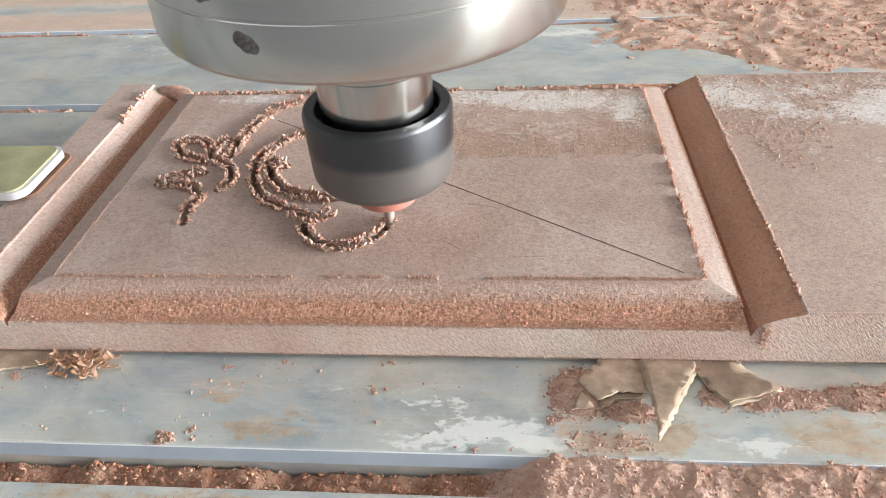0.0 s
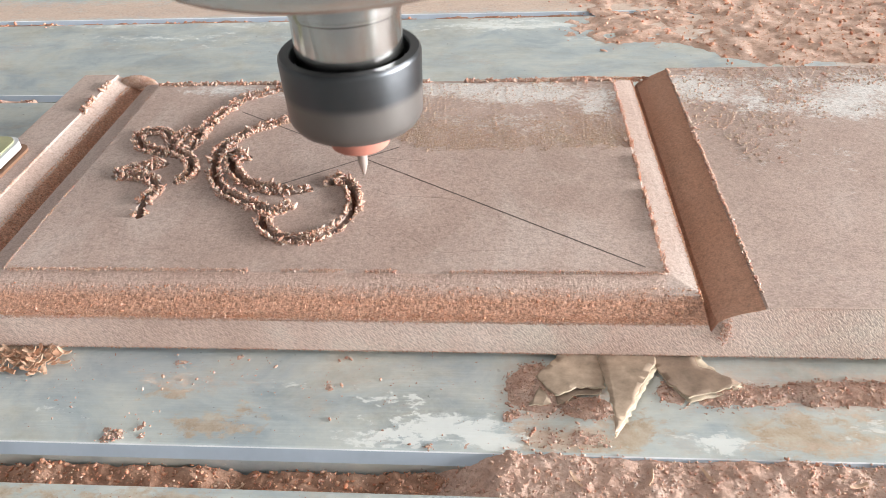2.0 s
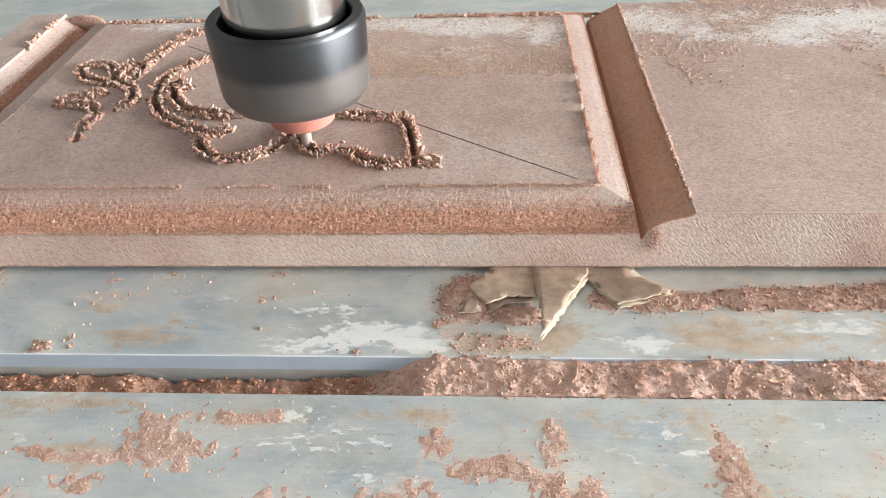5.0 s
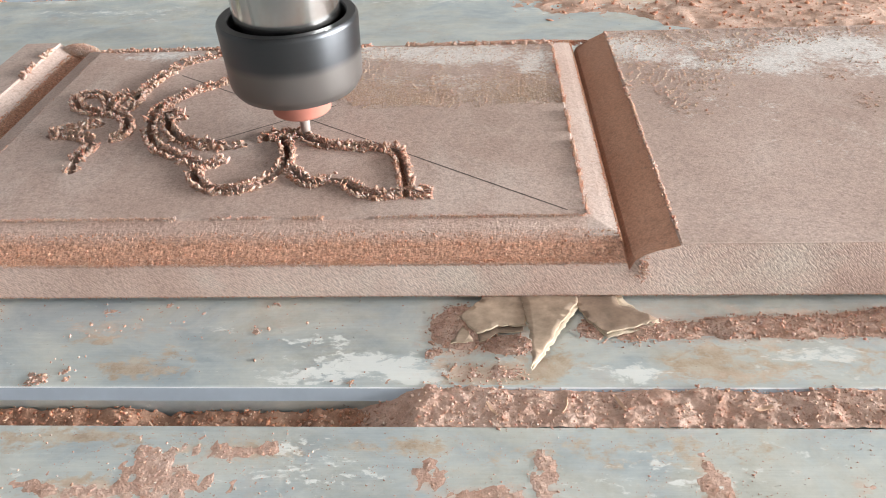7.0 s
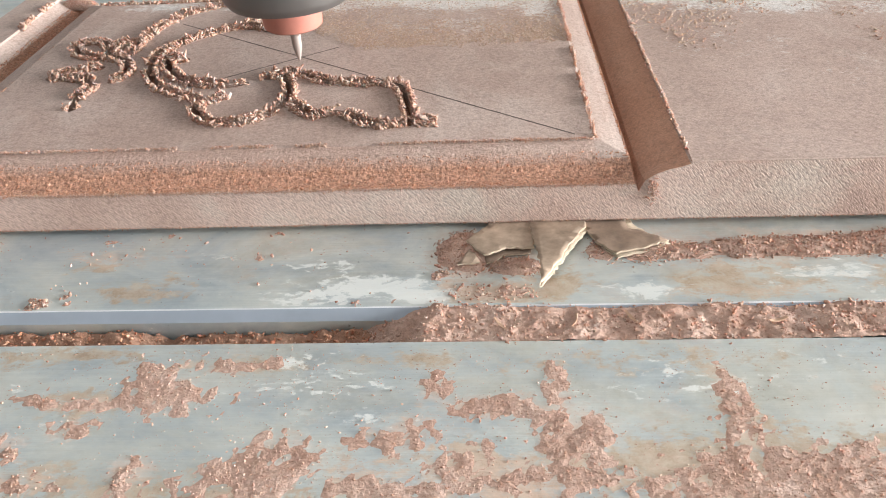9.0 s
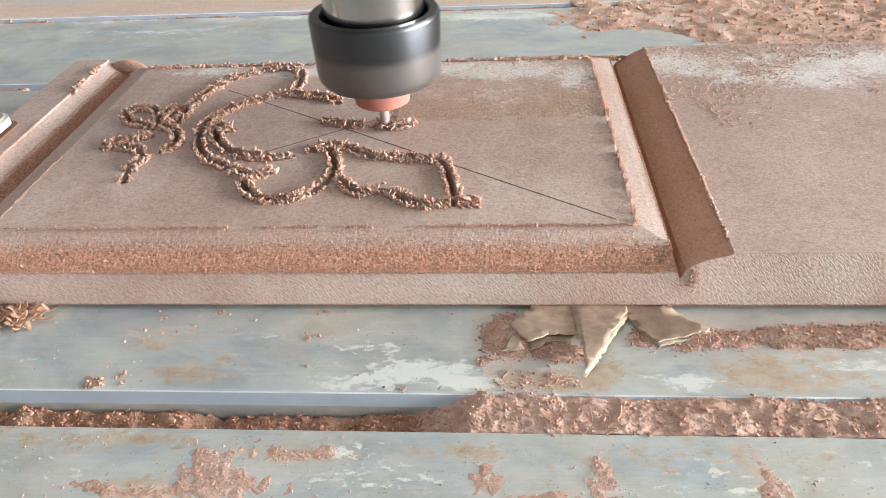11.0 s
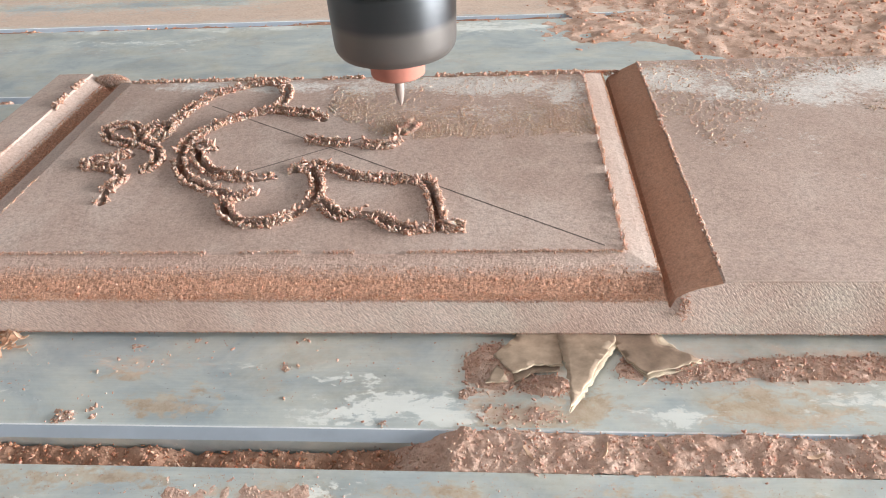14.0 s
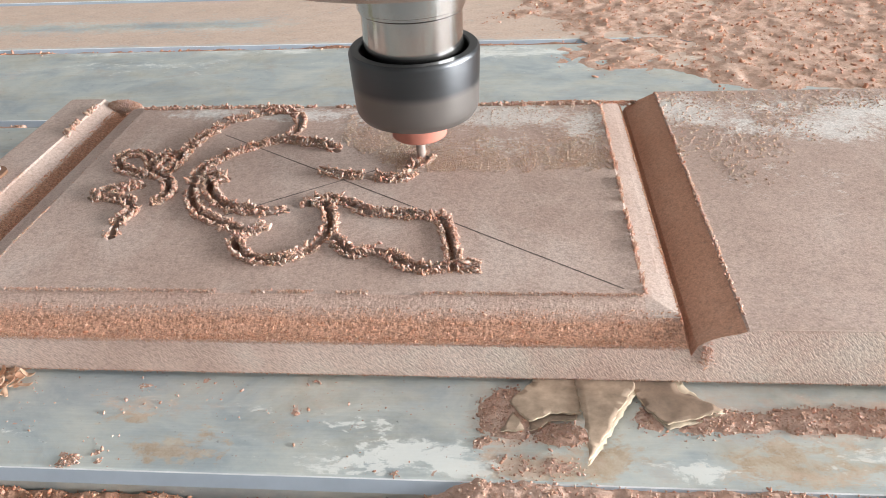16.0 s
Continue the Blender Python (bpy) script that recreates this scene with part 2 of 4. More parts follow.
dust_on_nut(BLACK)
RED = plain_material("red_collet", (0.48, 0.19, 0.145), 0.55)
CARBIDE = plain_material("dusty_bit", (0.46, 0.39, 0.36), 0.5, 0.3)
CARD = plain_material("grey_brown_cardboard", (0.37, 0.28, 0.21), 0.9, 0, 0.35, 220)
# darker copy of CARD, with shade put into the colour
CARD_DARK = plain_material("shaded_cardboard", (0.27, 0.195, 0.145), 0.9, 0, 0.3, 200)
CARD_EDGE = plain_material("torn_cardboard_edge", (0.52, 0.43, 0.33), 0.95, 0, 0.25, 300)
PENCIL = plain_material("pencil_line", (0.14, 0.11, 0.10), 0.8, 0, 0.5, 900)
OLIVE = plain_material("olive_paint", (0.35, 0.35, 0.21), 0.5, 0, 0.35, 60)
DARK_HOLE = plain_material("dark_recess", (0.15, 0.14, 0.135), 0.5, 0.4, 0.6, 500)
# greys of the unseen room, kept dull to hold down the fill light
WALL = plain_material("bounce_wall_grey", (0.3, 0.295, 0.285), 0.9, 0, 0.1, 3)
CONCRETE = plain_material("bounce_floor_grey", (0.2, 0.19, 0.18), 0.8, 0, 0.2, 4)

MM = 0.001
TOP = 18.4          # top face of the board, mm above the bed
rng = np.random.default_rng(7)


# ---------------------------------------------------------------- mesh helpers
def mesh_of(name, verts, faces, material, smooth=False):
    me = bpy.data.meshes.new(name)
    me.from_pydata([tuple(v) for v in verts], [], [tuple(f) for f in faces])
    me.materials.append(material)
    if smooth:
        me.polygons.foreach_set("use_smooth", [True] * len(me.polygons))
    me.update()
    return me


def thing(name, data, label, category, group="", kind=""):
    return tagged(new(name, data), label, category, group, kind)


def child(name, data, parent, label=""):
    ob = new(name, data)
    ob.parent = parent
    return tagged(ob, label)


def part(name, bm, material, parent, label=""):
    me = bpy.data.meshes.new(name)
    bm.to_mesh(me)
    bm.free()
    me.materials.append(material)
    return child(name, me, parent, label)


def lathe(profile, material, name, steps=96, smooth=True):
    """A turned solid from (radius, height) pairs in mm."""
    verts, faces = [], []
    for r, h in profile:
        for k in range(steps):
            a = 2 * math.pi * k / steps
            verts.append((r * math.cos(a) * MM, r * math.sin(a) * MM, h * MM))
    for i in range(len(profile) - 1):
        for k in range(steps):
            k2 = (k + 1) % steps
            faces.append((i * steps + k, i * steps + k2, (i + 1) * steps + k2, (i + 1) * steps + k))
    faces.append(tuple(range(steps))[::-1])
    faces.append(tuple((len(profile) - 1) * steps + k for k in range(steps)))
    me = mesh_of(name, verts, faces, material, smooth)
    me.set_sharp_from_angle(angle=radians(28))
    return me


def box_bm(x0, x1, y0, y1, z0, z1, bevel=0.0):
    bm = bmesh.new()
    bmesh.ops.create_cube(bm, size=1)
    for v in bm.verts:
        v.co = Vector(((x0 + x1) / 2 + v.co.x * (x1 - x0), (y0 + y1) / 2 + v.co.y * (y1 - y0), (z0 + z1) / 2 + v.co.z * (z1 - z0)))
    if bevel:
        bmesh.ops.bevel(bm, geom=list(bm.edges), offset=bevel, segments=2, affect="EDGES")
    return bm


G = (1 + 5 ** 0.5) / 2
ICO = np.array([(-1, G, 0), (1, G, 0), (-1, -G, 0), (1, -G, 0), (0, -1, G), (0, 1, G), (0, -1, -G), (0, 1, -G), (G, 0, -1), (G, 0, 1), (-G, 0, -1), (-G, 0, 1)]) / 1.9
ICO_F = np.array([(0, 11, 5), (0, 5, 1), (0, 1, 7), (0, 7, 10), (0, 10, 11), (1, 5, 9), (5, 11, 4), (11, 10, 2), (10, 7, 6), (7, 1, 8),
                  (3, 9, 4), (3, 4, 2), (3, 2, 6), (3, 6, 8), (3, 8, 9), (4, 9, 5), (2, 4, 11), (6, 2, 10), (8, 6, 7), (9, 8, 1)])


def crumbs(centres, sizes, stretch=1.0):
    """Irregular grains: centres and radii in mm."""
    n = len(centres)
    centres, sizes = np.asarray(centres, float), np.asarray(sizes, float)
    v = np.repeat(ICO[None], n, 0) * rng.uniform(0.7, 1.25, (n, 12, 1))
    sc = np.stack([rng.uniform(0.5, 1.5, n) * stretch, rng.uniform(0.5, 1.2, n), rng.uniform(0.4, 1.1, n)], 1)
    v = v * sc[:, None, :] * sizes[:, None, None]
    a, b = rng.uniform(0, 2 * np.pi, n), rng.uniform(-1.1, 1.1, n)
    x, y, z = v[..., 0], v[..., 1], v[..., 2]
    x, z = x * np.cos(b)[:, None] - z * np.sin(b)[:, None], x * np.sin(b)[:, None] + z * np.cos(b)[:, None]
    x, y = x * np.cos(a)[:, None] - y * np.sin(a)[:, None], x * np.sin(a)[:, None] + y * np.cos(a)[:, None]
    v = np.stack([x, y, z], -1) + centres[:, None, :]
    f = ICO_F[None] + 12 * np.arange(n)[:, None, None]
    return v.reshape(-1, 3) * MM, f.reshape(-1, 3)


def grid_mesh(name, xs, ys, z, material, keep=None, skirt=None):
    """A height field on the lines xs, ys (mm); skirt closes it down to that height."""
    nx, ny = len(xs), len(ys)
    X, Y = np.meshgrid(xs, ys, indexing="ij")
    verts = np.stack([X, Y, z], -1).reshape(-1, 3)
    i, j = np.meshgrid(np.arange(nx - 1), np.arange(ny - 1), indexing="ij")
    a = (i * ny + j).ravel()
    faces = np.stack([a, a + ny, a + ny + 1, a + 1], 1)
    if keep is not None:
        k = (keep[:-1, :-1] | keep[1:, :-1] | keep[1:, 1:] | keep[:-1, 1:]).ravel()
        faces = faces[k]
        used, inv = np.unique(faces, return_inverse=True)
        verts, faces = verts[used], inv.reshape(faces.shape)
    faces = faces.tolist()
    if skirt is not None:
        ring = [p * ny for p in range(nx)] + [(nx - 1) * ny + q for q in range(1, ny)] + [p * ny + ny - 1 for p in range(nx - 2, -1, -1)] + [q for q in range(ny - 2, 0, -1)]
        low = verts[ring].copy()
        low[:, 2] = skirt
        base = len(verts)
        verts = np.concatenate([verts, low])
        m = len(ring)
        faces += [(ring[k], base + k, base + (k + 1) % m, ring[(k + 1) % m]) for k in range(m)]
        faces.append([base + k for k in range(m)][::-1])
    return mesh_of(name, verts * MM, faces, material)


def lump(X, Y, scale, seed, octaves=4):
    """Smooth value noise in 0..1 on arrays of mm, with several octaves."""
    out, amp, tot = np.zeros_like(X, dtype=float), 1.0, 0.0
    for o in range(octaves):
        s = scale / 2 ** o
        r = np.random.default_rng(seed * 31 + o)
        table = r.random((256, 256))
        u, v = X / s + 1000.37, Y / s + 1000.71
        iu, iv = np.floor(u).astype(int), np.floor(v).astype(int)
        fu, fv = u - iu, v - iv
        fu, fv = fu * fu * (3 - 2 * fu), fv * fv * (3 - 2 * fv)
        q = lambda a, b: table[a % 256, b % 256]
        out += amp * ((q(iu, iv) * (1 - fu) + q(iu + 1, iv) * fu) * (1 - fv) + (q(iu, iv + 1) * (1 - fu) + q(iu + 1, iv + 1) * fu) * fv)
        tot += amp
        amp *= 0.55
    return out / tot


# ---------------------------------------------------------------- the room
# An unseen room, added to shape the bounce light around the bed.
def room():
    floor = thing("floor", None, "unseen grey floor added to set the bounce light", "floor", kind="structure")
    bm = box_bm(-4, 4.6, -3, 4, -0.95, -0.85)
    part("slab", bm, CONCRETE, floor)
    ceil = bpy.data.meshes.new("ceiling")
    bm = bmesh.new()
    # the gap in the ceiling is added to let the overhead fill through
    for x0, x1, y0, y1 in ((-4, -2.8, -3, 4), (-0.2, 4.6, -3, 4), (-2.8, -0.2, -3, -1.2), (-2.8, -0.2, 0.6, 4)):
        b2 = box_bm(x0, x1, y0, y1, 2.55, 2.65)
        t = bpy.data.meshes.new("tmp")
        b2.to_mesh(t)
        b2.free()
        bm.from_mesh(t)
        bpy.data.meshes.remove(t)
    bm.to_mesh(ceil)
    bm.free()
    ceil.materials.append(WALL)
    thing("ceiling", ceil, "unseen grey ceiling, open above for the added fill lamp", "ceiling", kind="structure")
    for name, (x0, x1, y0, y1) in (("wall_west", (-4.12, -4, -3, 4)), ("wall_north", (-4.12, 4.72, 4, 4.12)), ("wall_south", (-4.12, 4.72, -3.12, -3))):
        w = thing(name, None, "unseen plain grey wall added to set the bounce light", "wall", kind="structure")
        part("plaster", box_bm(x0, x1, y0, y1, -0.95, 2.65), WALL, w)
    w = thing("wall_east", None, "unseen plain grey wall with a wide window opening", "wall", kind="structure")
    for x in ((-3, -2.3, -0.95, 2.65), (1.7, 4, -0.95, 2.65), (-2.3, 1.7, -0.95, 0.25), (-2.3, 1.7, 1.2, 2.65)):
        part("plaster", box_bm(4.6, 4.72, *x), WALL, w)


room()


# ---------------------------------------------------------------- machine bed
SLATS = [(-142, -55.8), (-43.7, 44.5), (53, 141.5), (150, 238.5), (247, 335), (342, 430), (439, 527)]


def spread(X, Y, spots):
    """Soft oval spots (centre, radii, amount) as a field of 0 to 1."""
    out = np.zeros_like(X, dtype=float)
    for cx, cy, rx, ry, a in spots:
        out = np.maximum(out, a * np.exp(-0.7 * (((X - cx) / rx) ** 2 + ((Y - cy) / ry) ** 2)))
    return out


def paint(me, name, values):
    """A stain's amount at each vertex; the rest of the mesh has none."""
    layer = me.attributes.new(name, "FLOAT", "POINT")
    data = np.zeros(len(me.vertices), np.float32)
    data[:values.size] = values.ravel()
    layer.data.foreach_set("value", data)


PATCHES = ((-7, -69, 8, 6), (5, -63, 9, 2.2), (-25, -73, 11, 2), (-22, -79.5, 5, 2.5), (-33, -84, 5, 4), (-26, -92, 8, 3), (-5.5, -89, 5.5, 3.5), (20, -88, 9, 7),
           (50, -69, 4, 3.5), (45, -82, 9, 5), (62, -74.5, 11, 3.2), (75, -70, 3, 9), (76, -82, 8, 9), (62, -92, 30, 8), (109, -74, 3.2, 10), (113, -94, 42, 9),
           (138, -70, 2.5, 2), (40, -112, 90, 16), (185, -96, 40, 14), (-90, -90, 40, 9))
OCHRE_SPOTS = ((-22, -38, 10, 3.4, 0.75), (-17, -35, 3, 4, 0.6), (62, -40, 16, 4, 0.85), (118, -37, 16, 6, 0.7), (78, -39, 4, 3, 0.8), (80, -36, 12, 5, 0.45), (-36, -28, 9, 3, 0.4), (150, -36, 25, 6, 0.45),
               (-40, -59, 30, 3, 0.55), (40, -61.5, 14, 2.5, 0.6), (8, -62, 16, 3, 0.5), (105, -88, 40, 8, 0.75), (60, -88, 25, 8, 0.5), (150, -90, 30, 9, 0.7), (-25, -73, 14, 4, 0.55),
               (90, -62, 40, 4, 0.4), (20, -100, 90, 9, 0.6), (-20, -92, 10, 5, 0.5), (109, -76, 5, 12, 0.5))
SCUFF_SPOTS = ((30, -38, 16, 5, 0.8), (16, -40, 8, 4, 0.6), (44, -41, 12, 3, 0.75), (22, -28, 10, 2.2, 0.6), (98, -39, 9, 4, 0.6), (140, -34, 18, 6, 0.5), (-5, -24, 8, 2, 0.4), (-60, -33, 10, 3, 0.3),
               (20, -61, 10, 2.5, 0.5), (28, -67, 16, 5, 0.42), (35, -78, 10, 4, 0.4), (100, -67, 24, 5, 0.38), (125, -64, 20, 4, 0.36), (-45, -66, 14, 5, 0.35),
               (50, 228, 40, 8, 0.65), (-70, 236, 45, 5, 0.6), (-160, 237, 40, 4, 0.6), (110, 206, 60, 10, 0.3), (-120, 215, 80, 14, 0.35))


def stains(me, X, Y):
    paint(me, "ochre", spread(X, Y, OCHRE_SPOTS))
    paint(me, "scuff", spread(X, Y, SCUFF_SPOTS))
    film = spread(X, Y, [(cx, cy, rx * 1.25, ry * 1.3, 0.62) for cx, cy, rx, ry in PATCHES])
    film = np.maximum(film, spread(X, Y, ((-32, -24, 18, 5, 0.5), (60, -27, 15, 9, 0.7), (150, -23, 70, 7, 0.75), (60, -39, 15, 5, 0.75), (120, -40, 30, 4, 0.45))))
    far = np.clip((Y - 232) / 22, 0, 1) * 0.85 - 0.45 * np.exp(-((Y - 284) / 11) ** 2) * np.clip((-60 - X) / 40, 0, 1)
    right = np.clip((X - np.interp(Y, [150, 180, 211, 255, 300], [215, 165, 105, 70, 40])) / 40, 0, 0.9) * (Y > 160)
    paint(me, "film", np.maximum(film, np.maximum(far, right)))


def machine_bed():
    bed = thing("machine_bed", None, "slotted machine bed of stained grey aluminium extrusions", "machine bed", kind="structure")
    base = thing("machine_base", None, "heavy steel base below the slotted bed", "machine base", kind="structure")
    part("frame", box_bm(-0.9, 0.9, -0.5, 0.9, -0.85, -0.03), plain_material("base_paint", (0.25, 0.27, 0.28), 0.6), base)
    for k, (y0, y1) in enumerate(SLATS):
        step = 1.2 if k < 2 else 3.0
        xs = np.r_[-700, np.arange(-300, 400, step), 700]
        ys = np.linspace(y0 + 0.35, y1 - 0.1, int(90 / step))
        X, Y = np.meshgrid(xs, ys, indexing="ij")
        me = grid_mesh("slat", xs, ys, 0 * X, ALU)
        bm = bmesh.new()
        bm.from_mesh(me)
        prof = [(y1 - 0.1, 0), (y1 + 0.3, -0.4), (y1 + 0.3, -16), (y0 - 2.3, -16), (y0 - 2.3, -2.6), (y0 - 0.4, -0.35), (y0 - 0.15, -0.1), (y0 + 0.35, 0)]
        a = [bm.verts.new((-0.7, y * MM, z * MM)) for y, z in prof]
        c = [bm.verts.new((0.7, y * MM, z * MM)) for y, z in prof]
        for i in range(len(prof) - 1):
            bm.faces.new((a[i], a[i + 1], c[i + 1], c[i])).material_index = {4: 2, 5: 1}.get(i, 0)
        bm.faces.new(a[::-1])
        bm.faces.new(c)
        bm.to_mesh(me)
        bm.free()
        me.materials.append(BRIGHT_METAL)
        me.materials.append(BEVEL)
        stains(me, X, Y)
        child("slat", me, bed)
    part("slot_floor", box_bm(-0.7, 0.7, -0.16, 0.56, -0.03, -0.016), ALU, bed)
    return bed


machine_bed()


# ---------------------------------------------------------------- the board
INNER_X, INNER_Y0, INNER_Y1 = 89.7, 0.0, 117.5
FRONT, BACK, LEFT, RIGHT = -13.1, 129.0, -126.0, 330.0
IN_D = [0, 0.2, 2.0, 5.0, 7.4, 8.2, 9.6, 10.4]
IN_Z = [0, -0.35, -0.55, -1.1, -1.9, -2.6, -7.6, -8.8]
OUT_D = [10.4, 11.3, 13.5, 16.5, 20, 21.9, 22.2]
OUT_Z = [-8.8, -6.6, -5.0, -3.2, -1.5, -0.6, 0]
LIP_Z = [-7.3, -5.2, -3.5, -2.2, -1.3, -0.6, 0]
FR_D = [0, 0.25, 3.8, 5.6, 8, 10, 12, 40]
FR_Z = [0, -0.45, -1.1, -2.2, -4.5, -5.7, -6.0, -6.0]

# carved lines, mm on the board's face
STROKES = {
    "a": [(-78.6, 48.5), (-75.6, 50.3), (-72.5, 53.9), (-67.9, 54.6), (-64.5, 55.7)],
    "a2": [(-77.1, 47.4), (-72.5, 47.7), (-66.6, 45.9), (-62.1, 42.4), (-61.3, 38.0), (-62.5, 33.8), (-62.5, 29.9), (-61.3, 25.3)],
    "b": [(-73.3, 79.0), (-76.1, 78.1), (-79.9, 77.3), (-80.5, 73.1), (-76.2, 66.8), (-71.1, 64.3), (-65.8, 63.5), (-66.9, 69.5), (-69.8, 74.6), (-73.3, 78.1)],
    "b2": [(-65.7, 64.6), (-65.6, 72.8), (-64.2, 77.1), (-60.4, 77.8)],
    "b3": [(-64.6, 63.8), (-60.1, 61.4), (-55.9, 56.8), (-53.7, 50.1), (-54.8, 45.8), (-56.7, 44.5)],
    "c": [(-59.2, 65.3), (-58.5, 70.2), (-58.7, 77.8), (-57.4, 86.7), (-54.9, 95.0), (-50.5, 104.8), (-45.0, 108.7), (-40.3, 111.7), (-33.1, 114.1), (-27.8, 112.9), (-23.7, 107.5), (-22.1, 101.0), (-22.6, 94.2), (-23.0, 91.4)],
    "d": [(-4.1, 80.2), (-9.0, 84.2), (-14.4, 85.7), (-20.0, 87.6), (-26.3, 87.8), (-32.8, 85.2), (-37.8, 80.9), (-41.8, 77.5), (-45.5, 70.4), (-47.7, 65.2), (-47.6, 58.2), (-46.0, 50.7), (-43.3, 44.7), (-39.4, 38.9), (-35.1, 35.3), (-30.1, 32.4), (-25.9, 29.9), (-21.7, 27.5), (-18.5, 28.4), (-15.9, 31.1)],
    "d2": [(-37.3, 60.3), (-40.2, 59.2), (-43.4, 65.1), (-42.8, 59.3), (-40.0, 51.8), (-35.8, 45.7), (-31.5, 42.2), (-26.4, 40.2), (-20.7, 38.8), (-16.2, 38.8), (-12.2, 40.1)],
    "e": [(-21.5, 26.9), (-22.8, 23.9), (-21.4, 19.5), (-18.2, 15.9), (-14.4, 14.0), (-9.4, 13.2), (-5.7, 14.3), (-2.2, 16.5), (0.3, 19.6), (2.2, 23.9), (3.0, 27.0)],
    "e2": [(3.0, 27.0), (3.2, 28.4), (2.9, 33.6), (1.2, 39.4), (-1.6, 44.4), (-4.3, 46.2), (-5.8, 45.5), (-5.9, 43.4)],
    "f": [(-0.9, 46.8), (4.4, 45.4), (8.9, 42.0), (14.3, 38.7), (21.3, 37.7), (27.3, 37.3), (30.8, 36.7), (34.8, 35.4)],
    "g": [(35.0, 36.7), (37.0, 32.3), (38.8, 25.4), (40.1, 18.3), (41.1, 12.1)],
    "h": [(46.9, 10.9), (41.6, 10.8), (37.1, 10.3), (33.3, 9.7), (29.4, 10.7), (26.0, 13.4), (22.5, 16.6), (19.0, 18.8), (16.0, 17.4), (12.9, 16.8), (10.2, 18.8), (7.4, 22.5), (5.5, 25.4)],
    "i": [(-5.3, 64.6), (-0.7, 62.6), (5.1, 61.7), (10.9, 60.9), (16.6, 59.7), (21.2, 59.6), (23.3, 62.2)],
    "j": [(22.2, 68.9), (24.5, 68.9), (26.6, 70.0), (28.5, 74.5)],
}
EARLY = ("a", "a2", "b", "b2", "b3", "c", "d", "d2", "e")
# lines cut while the clip runs: start and end seconds
LATE = {"e2": (0.0, 0.5), "f": (2.1, 2.85), "g": (2.85, 3.3), "h": (3.3, 4.45), "i": (9.3, 9.9), "j": (12.4, 13.3)}
DEPTH, HALF = 4.2, 1.0


def resample(pts, step):
    """Catmull-Rom through the points, then even steps."""
    p = np.array(pts, float)
    q = np.vstack([2 * p[0] - p[1], p, 2 * p[-1] - p[-2]])
    out = []
    for k in range(1, len(q) - 2):
        for t in np.linspace(0, 1, 12, endpoint=False):
            a, b, c, d = q[k - 1], q[k], q[k + 1], q[k + 2]
            out.append(0.5 * (2 * b + (c - a) * t + (2 * a - 5 * b + 4 * c - d) * t ** 2 + (3 * b - a - 3 * c + d) * t ** 3))
    out.append(p[-1])
    out = np.array(out)
    s = np.r_[0, np.cumsum(np.hypot(*np.diff(out, axis=0).T))]
    n = max(2, int(round(s[-1] / step)) + 1)
    u = np.linspace(0, s[-1], n)
    return np.stack([np.interp(u, s, out[:, 0]), np.interp(u, s, out[:, 1])], 1)


def profile_depth(X, Y):
    dx = np.abs(X) - INNER_X
    dyf, dyb = INNER_Y0 - Y, Y - INNER_Y1
    dy = np.maximum(dyf, dyb)
    side = np.where(dx <= 10.4, np.interp(dx, IN_D, IN_Z, left=0), np.interp(dx, OUT_D, OUT_Z) + np.clip((-8 - Y) / 5, 0, 1) * (np.interp(dx, OUT_D, LIP_Z) - np.interp(dx, OUT_D, OUT_Z)))
    front = np.interp(dyf, FR_D, FR_Z, left=0)
    back = np.interp(dyb, FR_D, FR_Z, left=0)
    ends = np.where(dx < 10.4, np.minimum(front, back), 0)
    return np.minimum(side, ends)


def line_distance(X, Y, pts):
    best = np.full(X.shape, 99.0)
    for a, b in zip(pts[:-1], pts[1:]):
        x0, x1, y0, y1 = min(a[0], b[0]) - 3, max(a[0], b[0]) + 3, min(a[1], b[1]) - 3, max(a[1], b[1]) + 3
        m = (X > x0) & (X < x1) & (Y > y0) & (Y < y1)
        if not m.any():
            continue
        ab = b - a
        t = np.clip(((X[m] - a[0]) * ab[0] + (Y[m] - a[1]) * ab[1]) / max(ab @ ab, 1e-9), 0, 1)
        best[m] = np.minimum(best[m], np.hypot(X[m] - a[0] - t * ab[0], Y[m] - a[1] - t * ab[1]))
    return best


